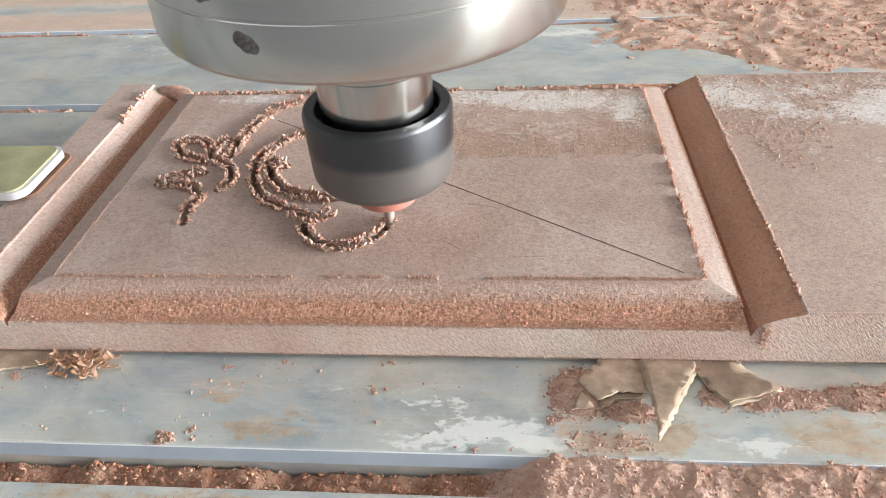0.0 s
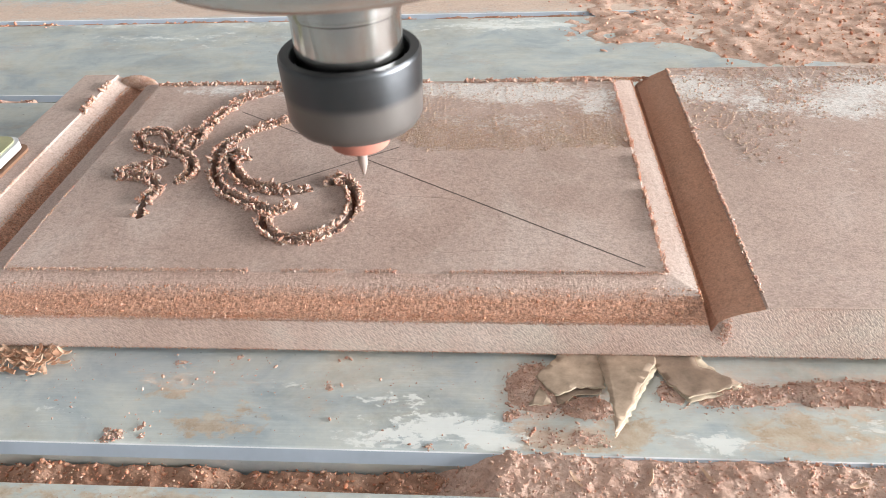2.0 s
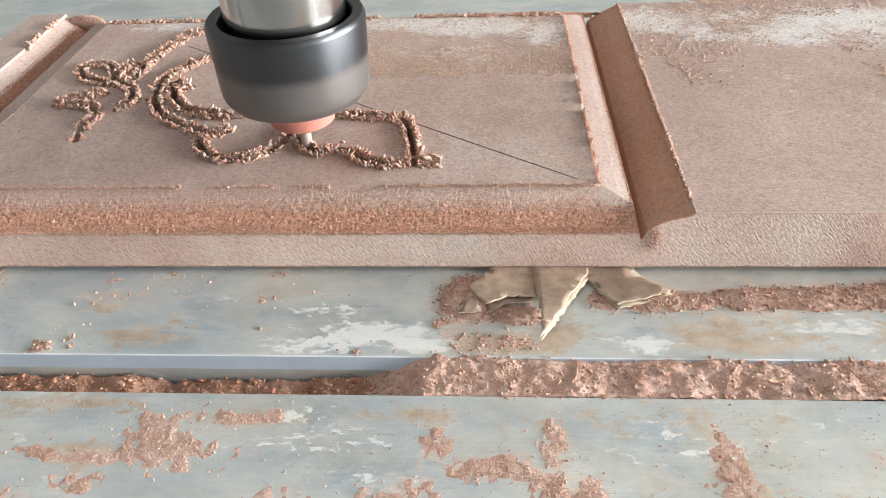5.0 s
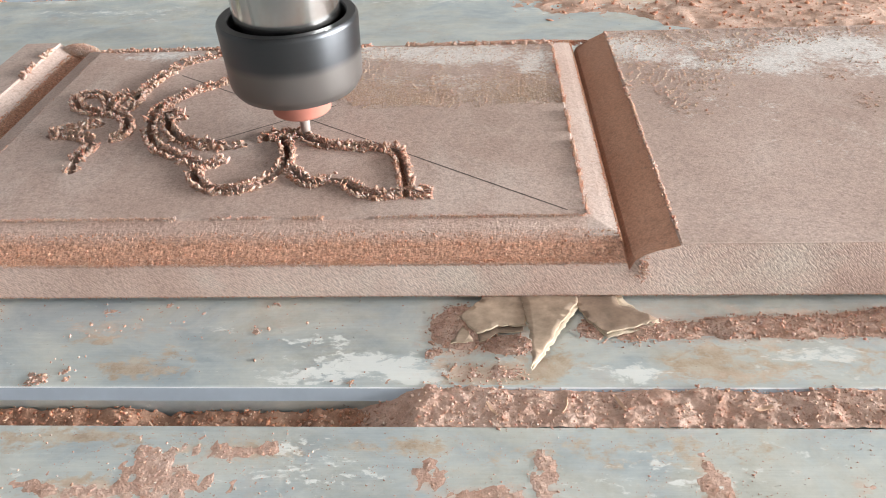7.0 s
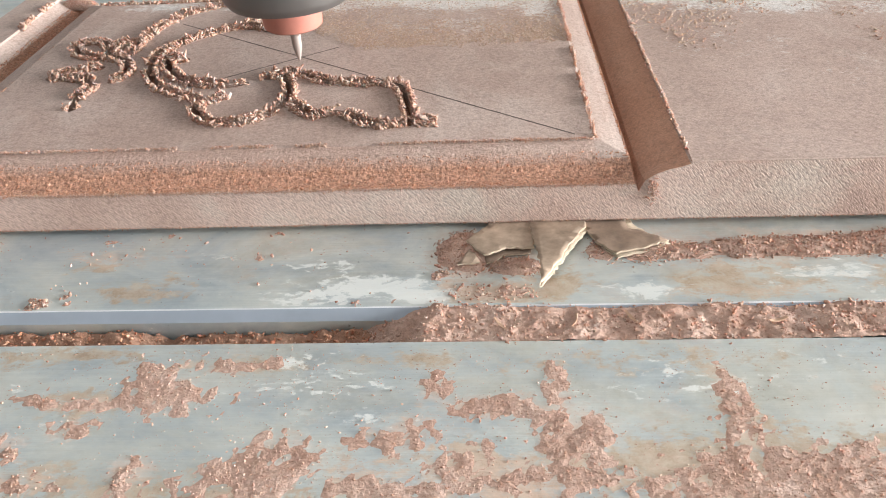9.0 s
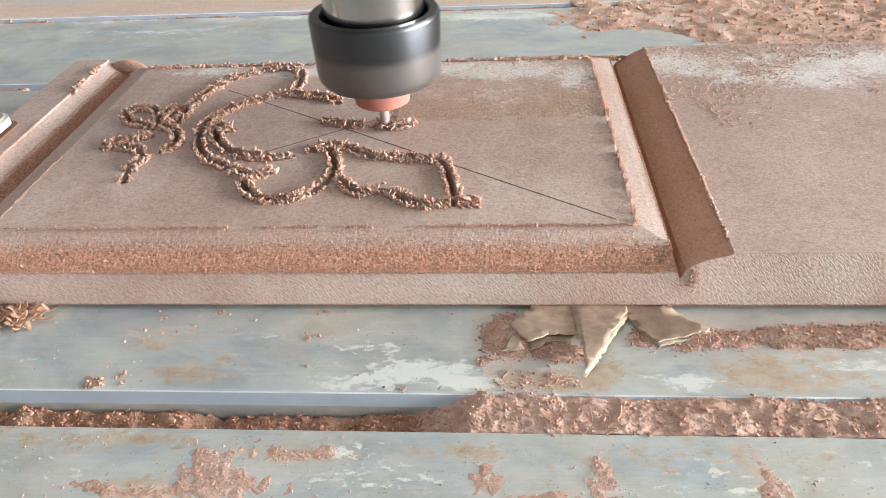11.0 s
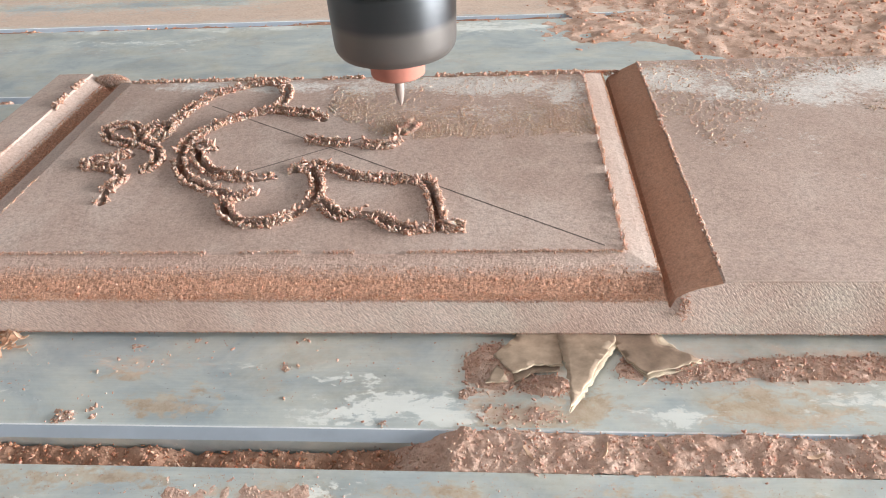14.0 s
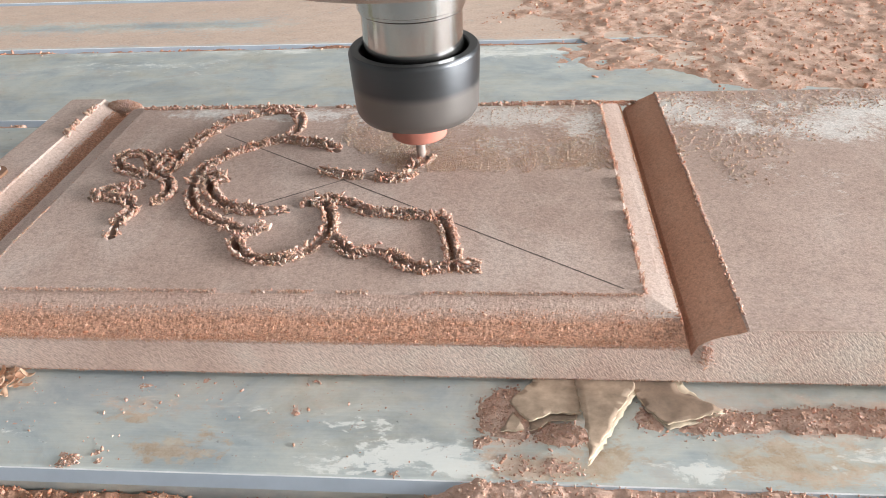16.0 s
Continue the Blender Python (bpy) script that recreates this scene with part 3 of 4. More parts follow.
def board():
    ob = thing("carved_mdf_board", None, "reddish-brown MDF board with a routed raised panel, being engraved", "wooden board")
    xs = np.r_[np.arange(LEFT, -114, 2.0), np.arange(-114, 114, 0.42), np.arange(114, 236, 1.0), np.arange(236, RIGHT + 1, 6.0)]
    ys = np.r_[np.arange(FRONT, BACK, 0.42), BACK]
    X, Y = np.meshgrid(xs, ys, indexing="ij")
    Z = profile_depth(X, Y)
    dist = np.full(X.shape, 99.0)
    for key, pts in STROKES.items():
        dist = np.minimum(dist, line_distance(X, Y, resample(pts, 1.0)))
    wob = 0.25 * (lump(X, Y, 4, 3, 2) - 0.5)
    Z += -DEPTH * np.clip((HALF + wob - dist) / 0.45 + 0.3, 0, 1)
    cut = np.clip((-Z - 1.3) / 1.2, 0, 1)
    Z += (lump(X, Y, 1.0, 5, 2) - 0.5) * (0.035 + 0.22 * cut * (0.35 + 0.65 * (np.abs(X) < INNER_X + 6)))
    Z += TOP
    me = grid_mesh("board", xs, ys, Z, MDF, skirt=1.6)
    me.materials.append(MDF_CUT)
    me.materials.append(MDF_EDGE)
    me.materials.append(MDF_SHADED_GROOVE)
    count = (len(xs) - 1) * (len(ys) - 1)

    def surface(q):
        x, y, z = q.center.x / MM, q.center.y / MM, q.center.z / MM - TOP
        if q.index >= count:
            return 2
        if z > -0.4:
            return 0
        # left groove: the dark cut colour low down paints the panel's cast shadow
        if abs(x) > INNER_X and x < 0:
            return 1 if z < (-3.6 if x < -INNER_X - 10.4 else -2.2) else 0
        if INNER_X < x < INNER_X + 8.2 and z > -2.6:
            return 0
        if abs(x) < INNER_X + 9 and (y < -0.2 or 0 < y < INNER_Y1 and abs(x) < INNER_X):
            return 1
        return 3 if abs(x) > INNER_X else 0

    idx = [surface(q) for q in me.polygons]
    me.polygons.foreach_set("material_index", idx)
    spots = ((58, 108, 30, 11, 0.9), (30, 112, 28, 8, 0.9), (82, 100, 9, 16, 0.85), (-62, 113, 18, 6, 0.75), (-25, 111, 34, 6, 0.8), (6, 106, 16, 9, 0.6), (122, 110, 14, 14, 0.95), (138, 98, 14, 12, 0.7),
             (166, 97, 22, 13, 0.8), (190, 108, 28, 15, 0.9), (150, 113, 20, 9, 0.65), (212, 96, 26, 18, 0.85), (140, 60, 40, 20, 0.3), (180, 40, 50, 25, 0.28), (50, 84, 34, 12, 0.45))
    paint(me, "powder", spread(X, Y, spots) * (profile_depth(X, Y) > -0.2))
    child("board", me, ob)
    return ob


BOARD = board()


def along(pts, per_mm, off, spread, smin, smax, zmin, zmax):
    """Grains along a line, on both sides at the distance off."""
    p = resample(pts, 0.25)
    n = max(12, int(len(p) * 0.25 * per_mm))
    k = rng.integers(0, len(p), n)
    k = k[lump(p[k, 0], p[k, 1], 3.2, 81, 2) + rng.random(n) * 0.45 > 0.62]
    n = len(k)
    d = np.gradient(p, axis=0)
    d /= np.maximum(np.hypot(d[:, 0], d[:, 1])[:, None], 1e-6)
    side = np.where(rng.random(n) < np.where(d[k, 0] > 0, 0.62, 0.38), 1, -1)
    o = side * (off + rng.normal(0, spread, n))
    c = p[k] + np.stack([-d[k, 1], d[k, 0]], 1) * o[:, None]
    s = rng.uniform(smin, smax, n) * rng.choice([0.7, 1.1, 1.9], n, p=[0.5, 0.36, 0.14])
    z = TOP + zmin + (zmax - zmin) * rng.random(n) ** 1.6 * (0.5 + 1.1 * lump(c[:, 0], c[:, 1], 2.2, 82, 2)) + s * 0.3
    return np.c_[c, z], s


def fuzz(name, pts, parent, per_mm=40):
    c, s = along(pts, per_mm, 1.75, 0.34, 0.11, 0.36, -0.15, 1.25)
    v, f = crumbs(c, s, 2.3)
    ob = child(name, mesh_of(name, v, f, FUZZ, True), parent, "curled fuzz raised along the carved line")
    return tagged(ob, kind="stuff")


for key in EARLY:
    fuzz("burr", STROKES[key], BOARD)


def late_pieces():
    """Short plugs of board and their burrs; the cutter pushes the plug down and raises the burr."""
    made = []
    for key, (t0, t1) in LATE.items():
        p = resample(STROKES[key], 0.5)
        d = np.gradient(p, axis=0)
        d /= np.maximum(np.hypot(d[:, 0], d[:, 1])[:, None], 1e-6)
        side = np.stack([-d[:, 1], d[:, 0]], 1) * 1.6
        p[0] -= 1.4 * d[0]
        p[-1] += 1.4 * d[-1]
        cut = list(range(0, len(p) - 1, 7)) + [len(p) - 1]
        for a, b in zip(cut[:-1], cut[1:]):
            if b - a < 1:
                continue
            seg, nrm = p[a:b + 1], side[a:b + 1]
            l, r, m = seg + nrm, seg - nrm, len(seg)
            rows = [np.c_[q, np.full(m, z)] for q in (l, r) for z in (TOP + 0.022 + 0.003 * (len(made) % 2) + 0.0015 * list(LATE).index(key), TOP - 3.6)]
            v = np.concatenate(rows) * MM
            f = []
            for k in range(m - 1):
                f += [(k, 2 * m + k, 2 * m + k + 1, k + 1), (m + k, m + k + 1, 3 * m + k + 1, 3 * m + k), (k, k + 1, m + k + 1, m + k), (2 * m + k, 3 * m + k, 3 * m + k + 1, 2 * m + k + 1)]
            f += [(0, m, 3 * m, 2 * m), (m - 1, 3 * m - 1, 4 * m - 1, 2 * m - 1)]
            plug = child("uncut_plug", mesh_of("uncut_plug", v, f, MDF), BOARD, "strip of board that the cutter takes away")
            c, s = along(p[a:b + 1], 40, 1.75, 0.34, 0.11, 0.36, -0.15, 1.25)
            cv, cf = crumbs(c, s, 2.3)
            burr = child("burr", mesh_of("burr", cv, cf, FUZZ, True), BOARD, "curled fuzz raised along the carved line")
            tagged(burr, kind="stuff")
            when = t0 + (t1 - t0) * (a + b) / 2 / (len(p) - 1)
            made.append((plug, burr, when))
    return made


LATE_PIECES = late_pieces()


def pencil(a, b):
    a, b = np.array(a), np.array(b)
    d = (b - a) / np.hypot(*(b - a))
    n = np.array([-d[1], d[0]]) * 0.21
    q = [a + n, a - n, b - n, b + n]
    bm = bmesh.new()
    lo = [bm.verts.new((x * MM, y * MM, (TOP + 0.0) * MM)) for x, y in q]
    hi = [bm.verts.new((x * MM, y * MM, (TOP + 0.06) * MM)) for x, y in q]
    bm.faces.new(hi)
    for k in range(4):
        bm.faces.new((lo[k], lo[(k + 1) % 4], hi[(k + 1) % 4], hi[k]))
    part("pencil_line", bm, PENCIL, BOARD, "thin dark pencil diagonal")


pencil((-49, 94), (2.0, 59.4))
pencil((2.0, 59.4), (85, 2.3))
pencil((-33, 36), (2.0, 59.4))
pencil((2.0, 59.4), (13, 66.8))


# burrs along the rims of the routed groove
def rim(pts, per_mm, smin, smax, spread, zhi=0.4):
    p = np.array(pts, float)
    L = np.hypot(*(p[1] - p[0]))
    n = int(L * per_mm)
    t = rng.random(n)
    keep = lump(t * L, np.zeros(n), 9, int(L) + 3, 2) > 0.34
    t = t[keep]
    n = len(t)
    c = p[0] + (p[1] - p[0]) * t[:, None] + rng.normal(0, spread, (n, 2))
    s = rng.uniform(smin, smax, n)
    v, f = crumbs(np.c_[c, TOP - 0.1 + rng.uniform(0, zhi, n)], s, 1.5)
    tagged(child("rim_burr", mesh_of("rim_burr", v, f, FUZZ, True), BOARD), kind="stuff")


rim([(-89, -0.2), (89, -0.2)], 9, 0.1, 0.3, 0.35)
rim([(89.9, 0), (89.9, 117)], 4, 0.12, 0.42, 0.3, 0.9)
rim([(-89.9, 0), (-89.9, 42)], 6, 0.08, 0.26, 0.22)
rim([(-89.9, 42), (-89.9, 117)], 2, 0.06, 0.16, 0.15)
rim([(111.8, -13), (111.8, 128)], 4, 0.12, 0.42, 0.3)
rim([(-111.8, 95), (-111.8, 122)], 5, 0.3, 0.9, 0.6, 0.9)
rim([(-111.8, 0), (-111.8, 70)], 3, 0.1, 0.3, 0.25)
rim([(-89, 118.5), (89, 118.5)], 8, 0.25, 0.8, 0.6)


def slope_crumbs():
    """Loose fibres on the front slope, thickest along its lower lip."""
    n = 7500
    x = rng.uniform(-97, 97, n)
    y = np.where(rng.random(n) < 0.45, rng.normal(-11.9, 0.6, n), rng.uniform(-12.6, -4.5, n))
    z = TOP + profile_depth(x, y)
    s = rng.uniform(0.06, 0.19, n) * rng.choice([0.8, 1.1, 2.2], n, p=[0.5, 0.46, 0.04])
    v, f = crumbs(np.c_[x, y, z + s * 0.2], s, 1.6)
    tagged(child("slope_fuzz", mesh_of("slope_fuzz", v, f, ORANGE_FUZZ, True), BOARD, "orange fibres clinging to the cut slope"), kind="stuff")


slope_crumbs()


def groove_tufts():
    """Torn fibres on the left groove's inner wall, along the right groove's bottom and on the front edge's lips."""
    n = 5200
    y, d = rng.uniform(-8, 127, n), rng.uniform(10.4, 17.0, n)
    x = -INNER_X - d
    right = rng.random(n) < 0.25
    x = np.where(right, INNER_X + 8.1 + rng.normal(0.0, 0.25, n), x)
    z = TOP + profile_depth(x, np.maximum(y, 0.5))
    s = np.where(right, rng.uniform(0.1, 0.28, n), rng.uniform(0.1, 0.24, n))
    v, f = crumbs(np.c_[x, y, z + s * 0.4], s, 1.6)
    tagged(child("groove_fluff", mesh_of("groove_fluff", v, f, ORANGE_FUZZ, True), BOARD, "dark red-brown fibres torn up in the groove"), kind="stuff")
    n = 3600
    x = rng.uniform(-120, 240, n)
    low = rng.random(n) < 0.45
    x = np.where(low, x, rng.uniform(-98, 98, n))
    z = np.where(low, 1.7 + rng.normal(0, 0.12, n), TOP - 6.0 + rng.normal(0, 0.25, n))
    s = rng.uniform(0.08, 0.24, n)
    v, f = crumbs(np.c_[x, FRONT - rng.uniform(-0.1, 0.25, n), z], s, 1.6)
    tagged(child("edge_fluff", mesh_of("edge_fluff", v, f, FUZZ, True), BOARD, "pale fibres hanging from the sawn edge"), kind="stuff")
    # rounded plugs of fluff where the cutter left the board
    for cx, cy, cz, rx, ry, rz, count in ((-103.5, 127.0, TOP - 4.0, 8.5, 3.2, 4.2, 6500), (80, 121.5, TOP - 1.2, 22, 1.6, 1.3, 900), (101, 128, TOP - 4.8, 7, 1.5, 1.8, 350), (92.5, -7.6, TOP - 2.5, 1.0, 0.8, 0.6, 40)):
        g = rng.normal(0, 1, (count, 3))
        g /= np.maximum(np.linalg.norm(g, axis=1), 1e-6)[:, None]
        g[:, 2] = np.abs(g[:, 2])
        c = np.array([cx, cy, cz]) + g * np.array([rx, ry, rz]) * rng.uniform(0.55, 1.0, (count, 1))
        v, f = crumbs(c, rng.uniform(0.12, 0.34, count) * min(1.0, rz / 1.6), 1.4)
        tagged(child("fluff_plug", mesh_of("fluff_plug", v, f, FUZZ if cx < 0 or cy < 0 else ORANGE_FUZZ, True), BOARD, "soft plug of sawdust fluff at the groove's end"), kind="stuff")


groove_tufts()


def bristles():
    """Stiff hairs standing up along the panel's rim; their shadows fall over the panel."""
    v, f = [], []
    for k in range(150):
        y = rng.choice([6, 13, 21, 30, 38, 47, 56, 66, 75, 86, 97]) + rng.normal(0, 2.2)
        x = 89.8 + rng.normal(0, 0.25)
        h, lean, w = rng.uniform(0.7, 2.3), rng.normal(0.2, 0.4), rng.uniform(0.14, 0.32)
        b = len(v)
        for dx, dy in ((-w, -w), (w, -w), (w, w), (-w, w)):
            v.append(((x + dx) * MM, (y + dy) * MM, (TOP - 0.2) * MM))
        v.append(((x + lean) * MM, (y + rng.normal(0, 0.4)) * MM, (TOP + h) * MM))
        f += [(b, b + 1, b + 4), (b + 1, b + 2, b + 4), (b + 2, b + 3, b + 4), (b + 3, b, b + 4)]
    tagged(child("bristle_fringe", mesh_of("bristle_fringe", v, f, FUZZ), BOARD, "stiff hairs along the panel rim"), kind="stuff")


bristles()


# ---------------------------------------------------------------- sawdust
def heap(name, xs, ys, hfun, label, grains=0, gs=(0.3, 0.9), material=None, floor=0.0, feather=0.0):
    """A layer of dust that shows wherever its height passes the floor below it."""
    X, Y = np.meshgrid(xs, ys, indexing="ij")
    Z = hfun(X, Y)
    keep = Z > floor - 0.02
    me = grid_mesh(name, xs, ys, Z, material or HEAP, keep)
    me.polygons.foreach_set("use_smooth", [True] * len(me.polygons))
    ob = thing(name, None, label, "sawdust", kind="stuff")
    tagged(child("dust_bed", me, ob), kind="stuff")
    if grains:
        ii, jj = np.nonzero(Z > floor + 0.05)
        k = rng.integers(0, len(ii), grains)
        if feather:
            fi, fj = np.nonzero(Z > floor - feather)
            k2 = rng.integers(0, len(fi), grains // 2)
            ii, jj = np.r_[ii[k], fi[k2]], np.r_[jj[k], fj[k2]]
            k = np.arange(len(ii))
            grains = len(k)
        x = X[ii[k], jj[k]] + rng.uniform(-1, 1, grains)
        y = Y[ii[k], jj[k]] + rng.uniform(-1, 1, grains)
        s = rng.uniform(*gs, grains) * rng.choice([0.6, 1, 1.6], grains, p=[0.55, 0.35, 0.1])
        v, f = crumbs(np.c_[x, y, np.maximum(Z[ii[k], jj[k]], floor) + s * 0.25], s, 1.5)
        tagged(child("grains", mesh_of("grains", v, f, FUZZ if material is None else ORANGE_FUZZ, True), ob), kind="stuff")
    return ob


def slot_dust(X, Y):
    return -9.2 + 5.0 * lump(X, Y, 10, 11, 4) + 2.2 * lump(X, Y, 2.6, 12, 3) + 0.9 * (lump(X, Y, 1.3, 18, 2) - 0.5)


heap("slot_sawdust", np.arange(-150, 70, 0.6), np.arange(-55.4, -45.9, 0.5), slot_dust, "clumpy reddish sawdust packed in the slot, darkened for its shade", 2600, (0.15, 0.45), floor=-15, material=SLOT_HEAP)


def slot_fill(X, Y):
    rise = np.clip((X - 26 - 10 * (lump(X, Y, 9, 14, 2) - 0.5)) / 22, 0, 1) ** 0.7
    over = np.clip((Y + 45.4) / 1.6, 0, 2) * (1.2 - 1.1 * np.clip((lump(X, X * 0, 17, 15, 3) - 0.3) * 2.4, 0, 1))
    return -9 + rise * (9.0 + 1.4 * (lump(X, Y, 12, 13, 3) - 0.45)) + 1.3 * (lump(X, Y, 3.2, 16, 3) - 0.5) + 0.7 * (lump(X, Y, 1.3, 17, 2) - 0.5) - over * 1.1 - 0.5 * (Y < -55.2)


heap("slot_overflow_sawdust", np.arange(24, 240, 0.6), np.arange(-55.6, -42.6, 0.5), slot_fill, "loose reddish sawdust heaped up over the slot's rim", 7000, (0.1, 0.3), floor=-15)


def near_patches(X, Y):
    """Dust on the slat before the slot."""
    m = lump(X, Y, 24, 21, 6)
    g = lump(X, Y, 6, 23, 5)
    q = lump(X, Y, 2.2, 24, 3)
    h = -0.4 + 2.6 * (m - 0.62) + 1.2 * (g - 0.5)
    for cx, cy, rx, ry in PATCHES:
        h = np.maximum(h, 1.0 * (1 - ((X - cx) / rx / 1.15) ** 2 - ((Y - cy) / ry / 1.15) ** 2) + 2.4 * (m - 0.5) + 2.4 * (g - 0.55) + 1.5 * (q - 0.52))
    return np.clip(h * 0.16 - 0.02, -0.3, 0.06 + 0.14 * m) + 0.42 * (lump(X, Y, 1.7, 22, 3) - 0.54)


heap("slat_sawdust", np.arange(-140, 240, 0.8), np.arange(-141, -57, 0.8), near_patches, "ragged patches of fine reddish sawdust on the bed", 30000, (0.06, 0.16), feather=0.2)


def pile_front(X, Y):
    """Dust by the cardboard and along the foot of the board."""
    m = lump(X, Y, 16, 31, 5)
    h = -1.0 + 0 * X
    for cx, cy, rx, ry, a in ((57, -24, 9, 9, 1.6), (68, -30, 7, 4, 1.4), (90, -24, 6, 6, 1.2), (108, -25, 14, 5, 1.8), (140, -24, 40, 5, 1.9), (190, -22, 60, 6, 2.2), (64, -40, 10, 3, 0.35), (100, -27, 10, 5, 1.2)):
        h = np.maximum(h, a * (1 - ((X - cx) / rx) ** 2 - ((Y - cy) / ry) ** 2))
    return h + 2.0 * (m - 0.55) + 0.7 * (lump(X, Y, 2.0, 32, 3) - 0.5) - 0.3


heap("board_foot_sawdust", np.arange(40, 250, 0.7), np.arange(-45, -12, 0.7), pile_front, "heap of reddish sawdust at the foot of the board", 6000, (0.1, 0.32), feather=0.5)


def specks(X, Y):
    m = lump(X, Y, 9, 35, 4)
    return 2.0 * (m - 0.73) + 0.5 * (lump(X, Y, 2, 36, 2) - 0.5)


heap("loose_sawdust", np.arange(-120, 56, 0.8), np.arange(-43, -14, 0.8), specks, "few specks of sawdust on the bed", 700, (0.08, 0.3), feather=0.6)


def back_dust(X, Y):
    """Deep clumpy dust behind the board."""
    m = lump(X, Y, 30, 41, 5)
    edge = np.interp(Y, [150, 180, 211, 255, 300, 520], [185, 150, 99, 76, 55, 10])
    h = np.clip(np.minimum((X - edge) / 25, (Y - 172) / 7), -2, 1.0) + 3.2 * (m - 0.55)
    return np.minimum(h, 1.6) + 1.9 * (lump(X, Y, 7, 43, 4) - 0.5) * np.clip(h + 1, 0, 1)


heap("back_sawdust", np.arange(0, 460, 1.3), np.arange(150, 520, 1.3), back_dust, "wide clumpy spread of reddish sawdust on the bed", 9000, (0.2, 0.7), feather=0.5, material=BACK_HEAP)


def slot_back(X, Y):
    return -4.0 + 5.0 * lump(X, Y, 18, 51, 4) - 9 * (np.abs(X + 112) < 52) * (Y < 200)


heap("rear_slot_sawdust", np.arange(-420, 420, 1.2), np.arange(139.3, 147.7, 0.9), slot_back, "sawdust in the rear slot of the bed", 1500, (0.4, 0.9), floor=-15)
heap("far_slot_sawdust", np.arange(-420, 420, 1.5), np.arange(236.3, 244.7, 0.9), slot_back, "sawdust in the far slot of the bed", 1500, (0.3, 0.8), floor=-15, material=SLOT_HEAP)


def board_grains():
    """Crumbs and white powder lying on the board."""
    n = 42000
    x, y = rng.uniform(-5, 89, n), rng.uniform(58, 117, n)
    lim = 67 + 7 * (lump(x, x * 0, 14, 61, 4) - 0.5) + np.clip((22 - x) * 0.9, 0, 60)
    m = 0.5 * lump(x, y, 14, 62, 3) + 0.5 * lump(x, y, 4, 66, 2)
    near = np.clip((y - lim + 3) / 5, 0, 1) * np.clip(1.15 - (y - lim) / 24, 0.14, 1)
    k = (m - 0.25) * 2.6 * near > rng.random(n)
    x, y = x[k], y[k]
    s = rng.uniform(0.1, 0.3, len(x))
    ob = thing("board_crumbs", None, "pale crumbs of sawdust scattered on the board", "sawdust", kind="stuff")
    v, f = crumbs(np.c_[x, y, TOP + s * 0.3], s, 1.4)
    tagged(child("grains", mesh_of("grains", v, f, PALE, True), ob), kind="stuff")
    n = 5000
    x, y = rng.uniform(112, 230, n), rng.uniform(55, 128, n)
    k = lump(x, y, 20, 63, 4) + 0.004 * (y - 80) + rng.random(n) * 0.2 > 0.70
    x, y = x[k], y[k]
    s = rng.uniform(0.14, 0.4, len(x))
    v, f = crumbs(np.c_[x, y, TOP + s * 0.3], s, 1.4)
    tagged(child("grains", mesh_of("grains", v, f, PALE, True), ob), kind="stuff")


board_grains()


def corner_fluff():
    """Fuzzy lump where the groove leaves the board's front edge."""
    n = 90
    c = np.c_[rng.normal(103.2, 0.8, n), rng.normal(-13.7, 0.35, n), rng.normal(10.9, 1.7, n)]
    v, f = crumbs(c, rng.uniform(0.12, 0.28, n), 2.4)
    tagged(child("corner_burr", mesh_of("corner_burr", v, f, FUZZ, True), BOARD, "fuzzy lump at the end of the groove"), kind="stuff")


corner_fluff()


# ---------------------------------------------------------------- cardboard shims
def torn_ply(name, outline, z0, lift, thick, material, parent, label="", drop=0.0):
    """One ply of torn board: a ragged outline, creased, curling up and then down towards its tip."""
    bm = bmesh.new()
    ring = []
    n = len(outline)
    for k in range(n):
        a, b = np.array(outline[k], float), np.array(outline[(k + 1) % n], float)
        cuts = max(2, int(np.hypot(*(b - a)) / 1.1))
        for t in np.linspace(0, 1, cuts, endpoint=False):
            ring.append(a + (b - a) * t + (rng.normal(0, 0.2, 2) if t > 0 else 0))
    face = bm.faces.new([bm.verts.new((x, y, 0)) for x, y in ring])
    bmesh.ops.triangulate(bm, faces=[face])
    bmesh.ops.subdivide_edges(bm, edges=[e for e in bm.edges if e.calc_length() > 2.5], cuts=5, use_grid_fill=True)
    bmesh.ops.beautify_fill(bm, faces=bm.faces, edges=[e for e in bm.edges if not e.is_boundary])
    low = min(p[1] for p in ring)
    for v in bm.verts:
        x, y = v.co.x, v.co.y
        d = max(0.0, -14 - y)
        crease = 0.16 * math.sin(0.3 * x + 0.2 * y) + 0.05 * math.sin(0.8 * x - 0.5 * y)
        v.co.z = z0 + lift * d / 25 + min(1.0, d / 4) * crease - drop * (max(0.0, d / max(1.0, -14 - low) - 0.55) / 0.45) ** 2
    made = bmesh.ops.extrude_face_region(bm, geom=list(bm.faces))
    for v in made["geom"]:
        if isinstance(v, bmesh.types.BMVert):
            v.co.z += thick
    bmesh.ops.recalc_face_normals(bm, faces=bm.faces)
    for fc in bm.faces:
        fc.material_index = 1 if abs(fc.normal.z) < 0.5 else 0
        fc.smooth = fc.material_index == 0
    bmesh.ops.scale(bm, vec=(MM, MM, MM), verts=bm.verts)
    ob = part(name, bm, material, parent, label)
    ob.data.materials.append(CARD_EDGE)
    return ob


def shim(label, plies):
    ob = thing("cardboard_shim", None, label, "cardboard", "cardboard shims under the board")
    for name, outline, z0, lift, thick, material, text, drop in plies:
        torn_ply(name, outline, z0, lift, thick, material, ob, text, drop)


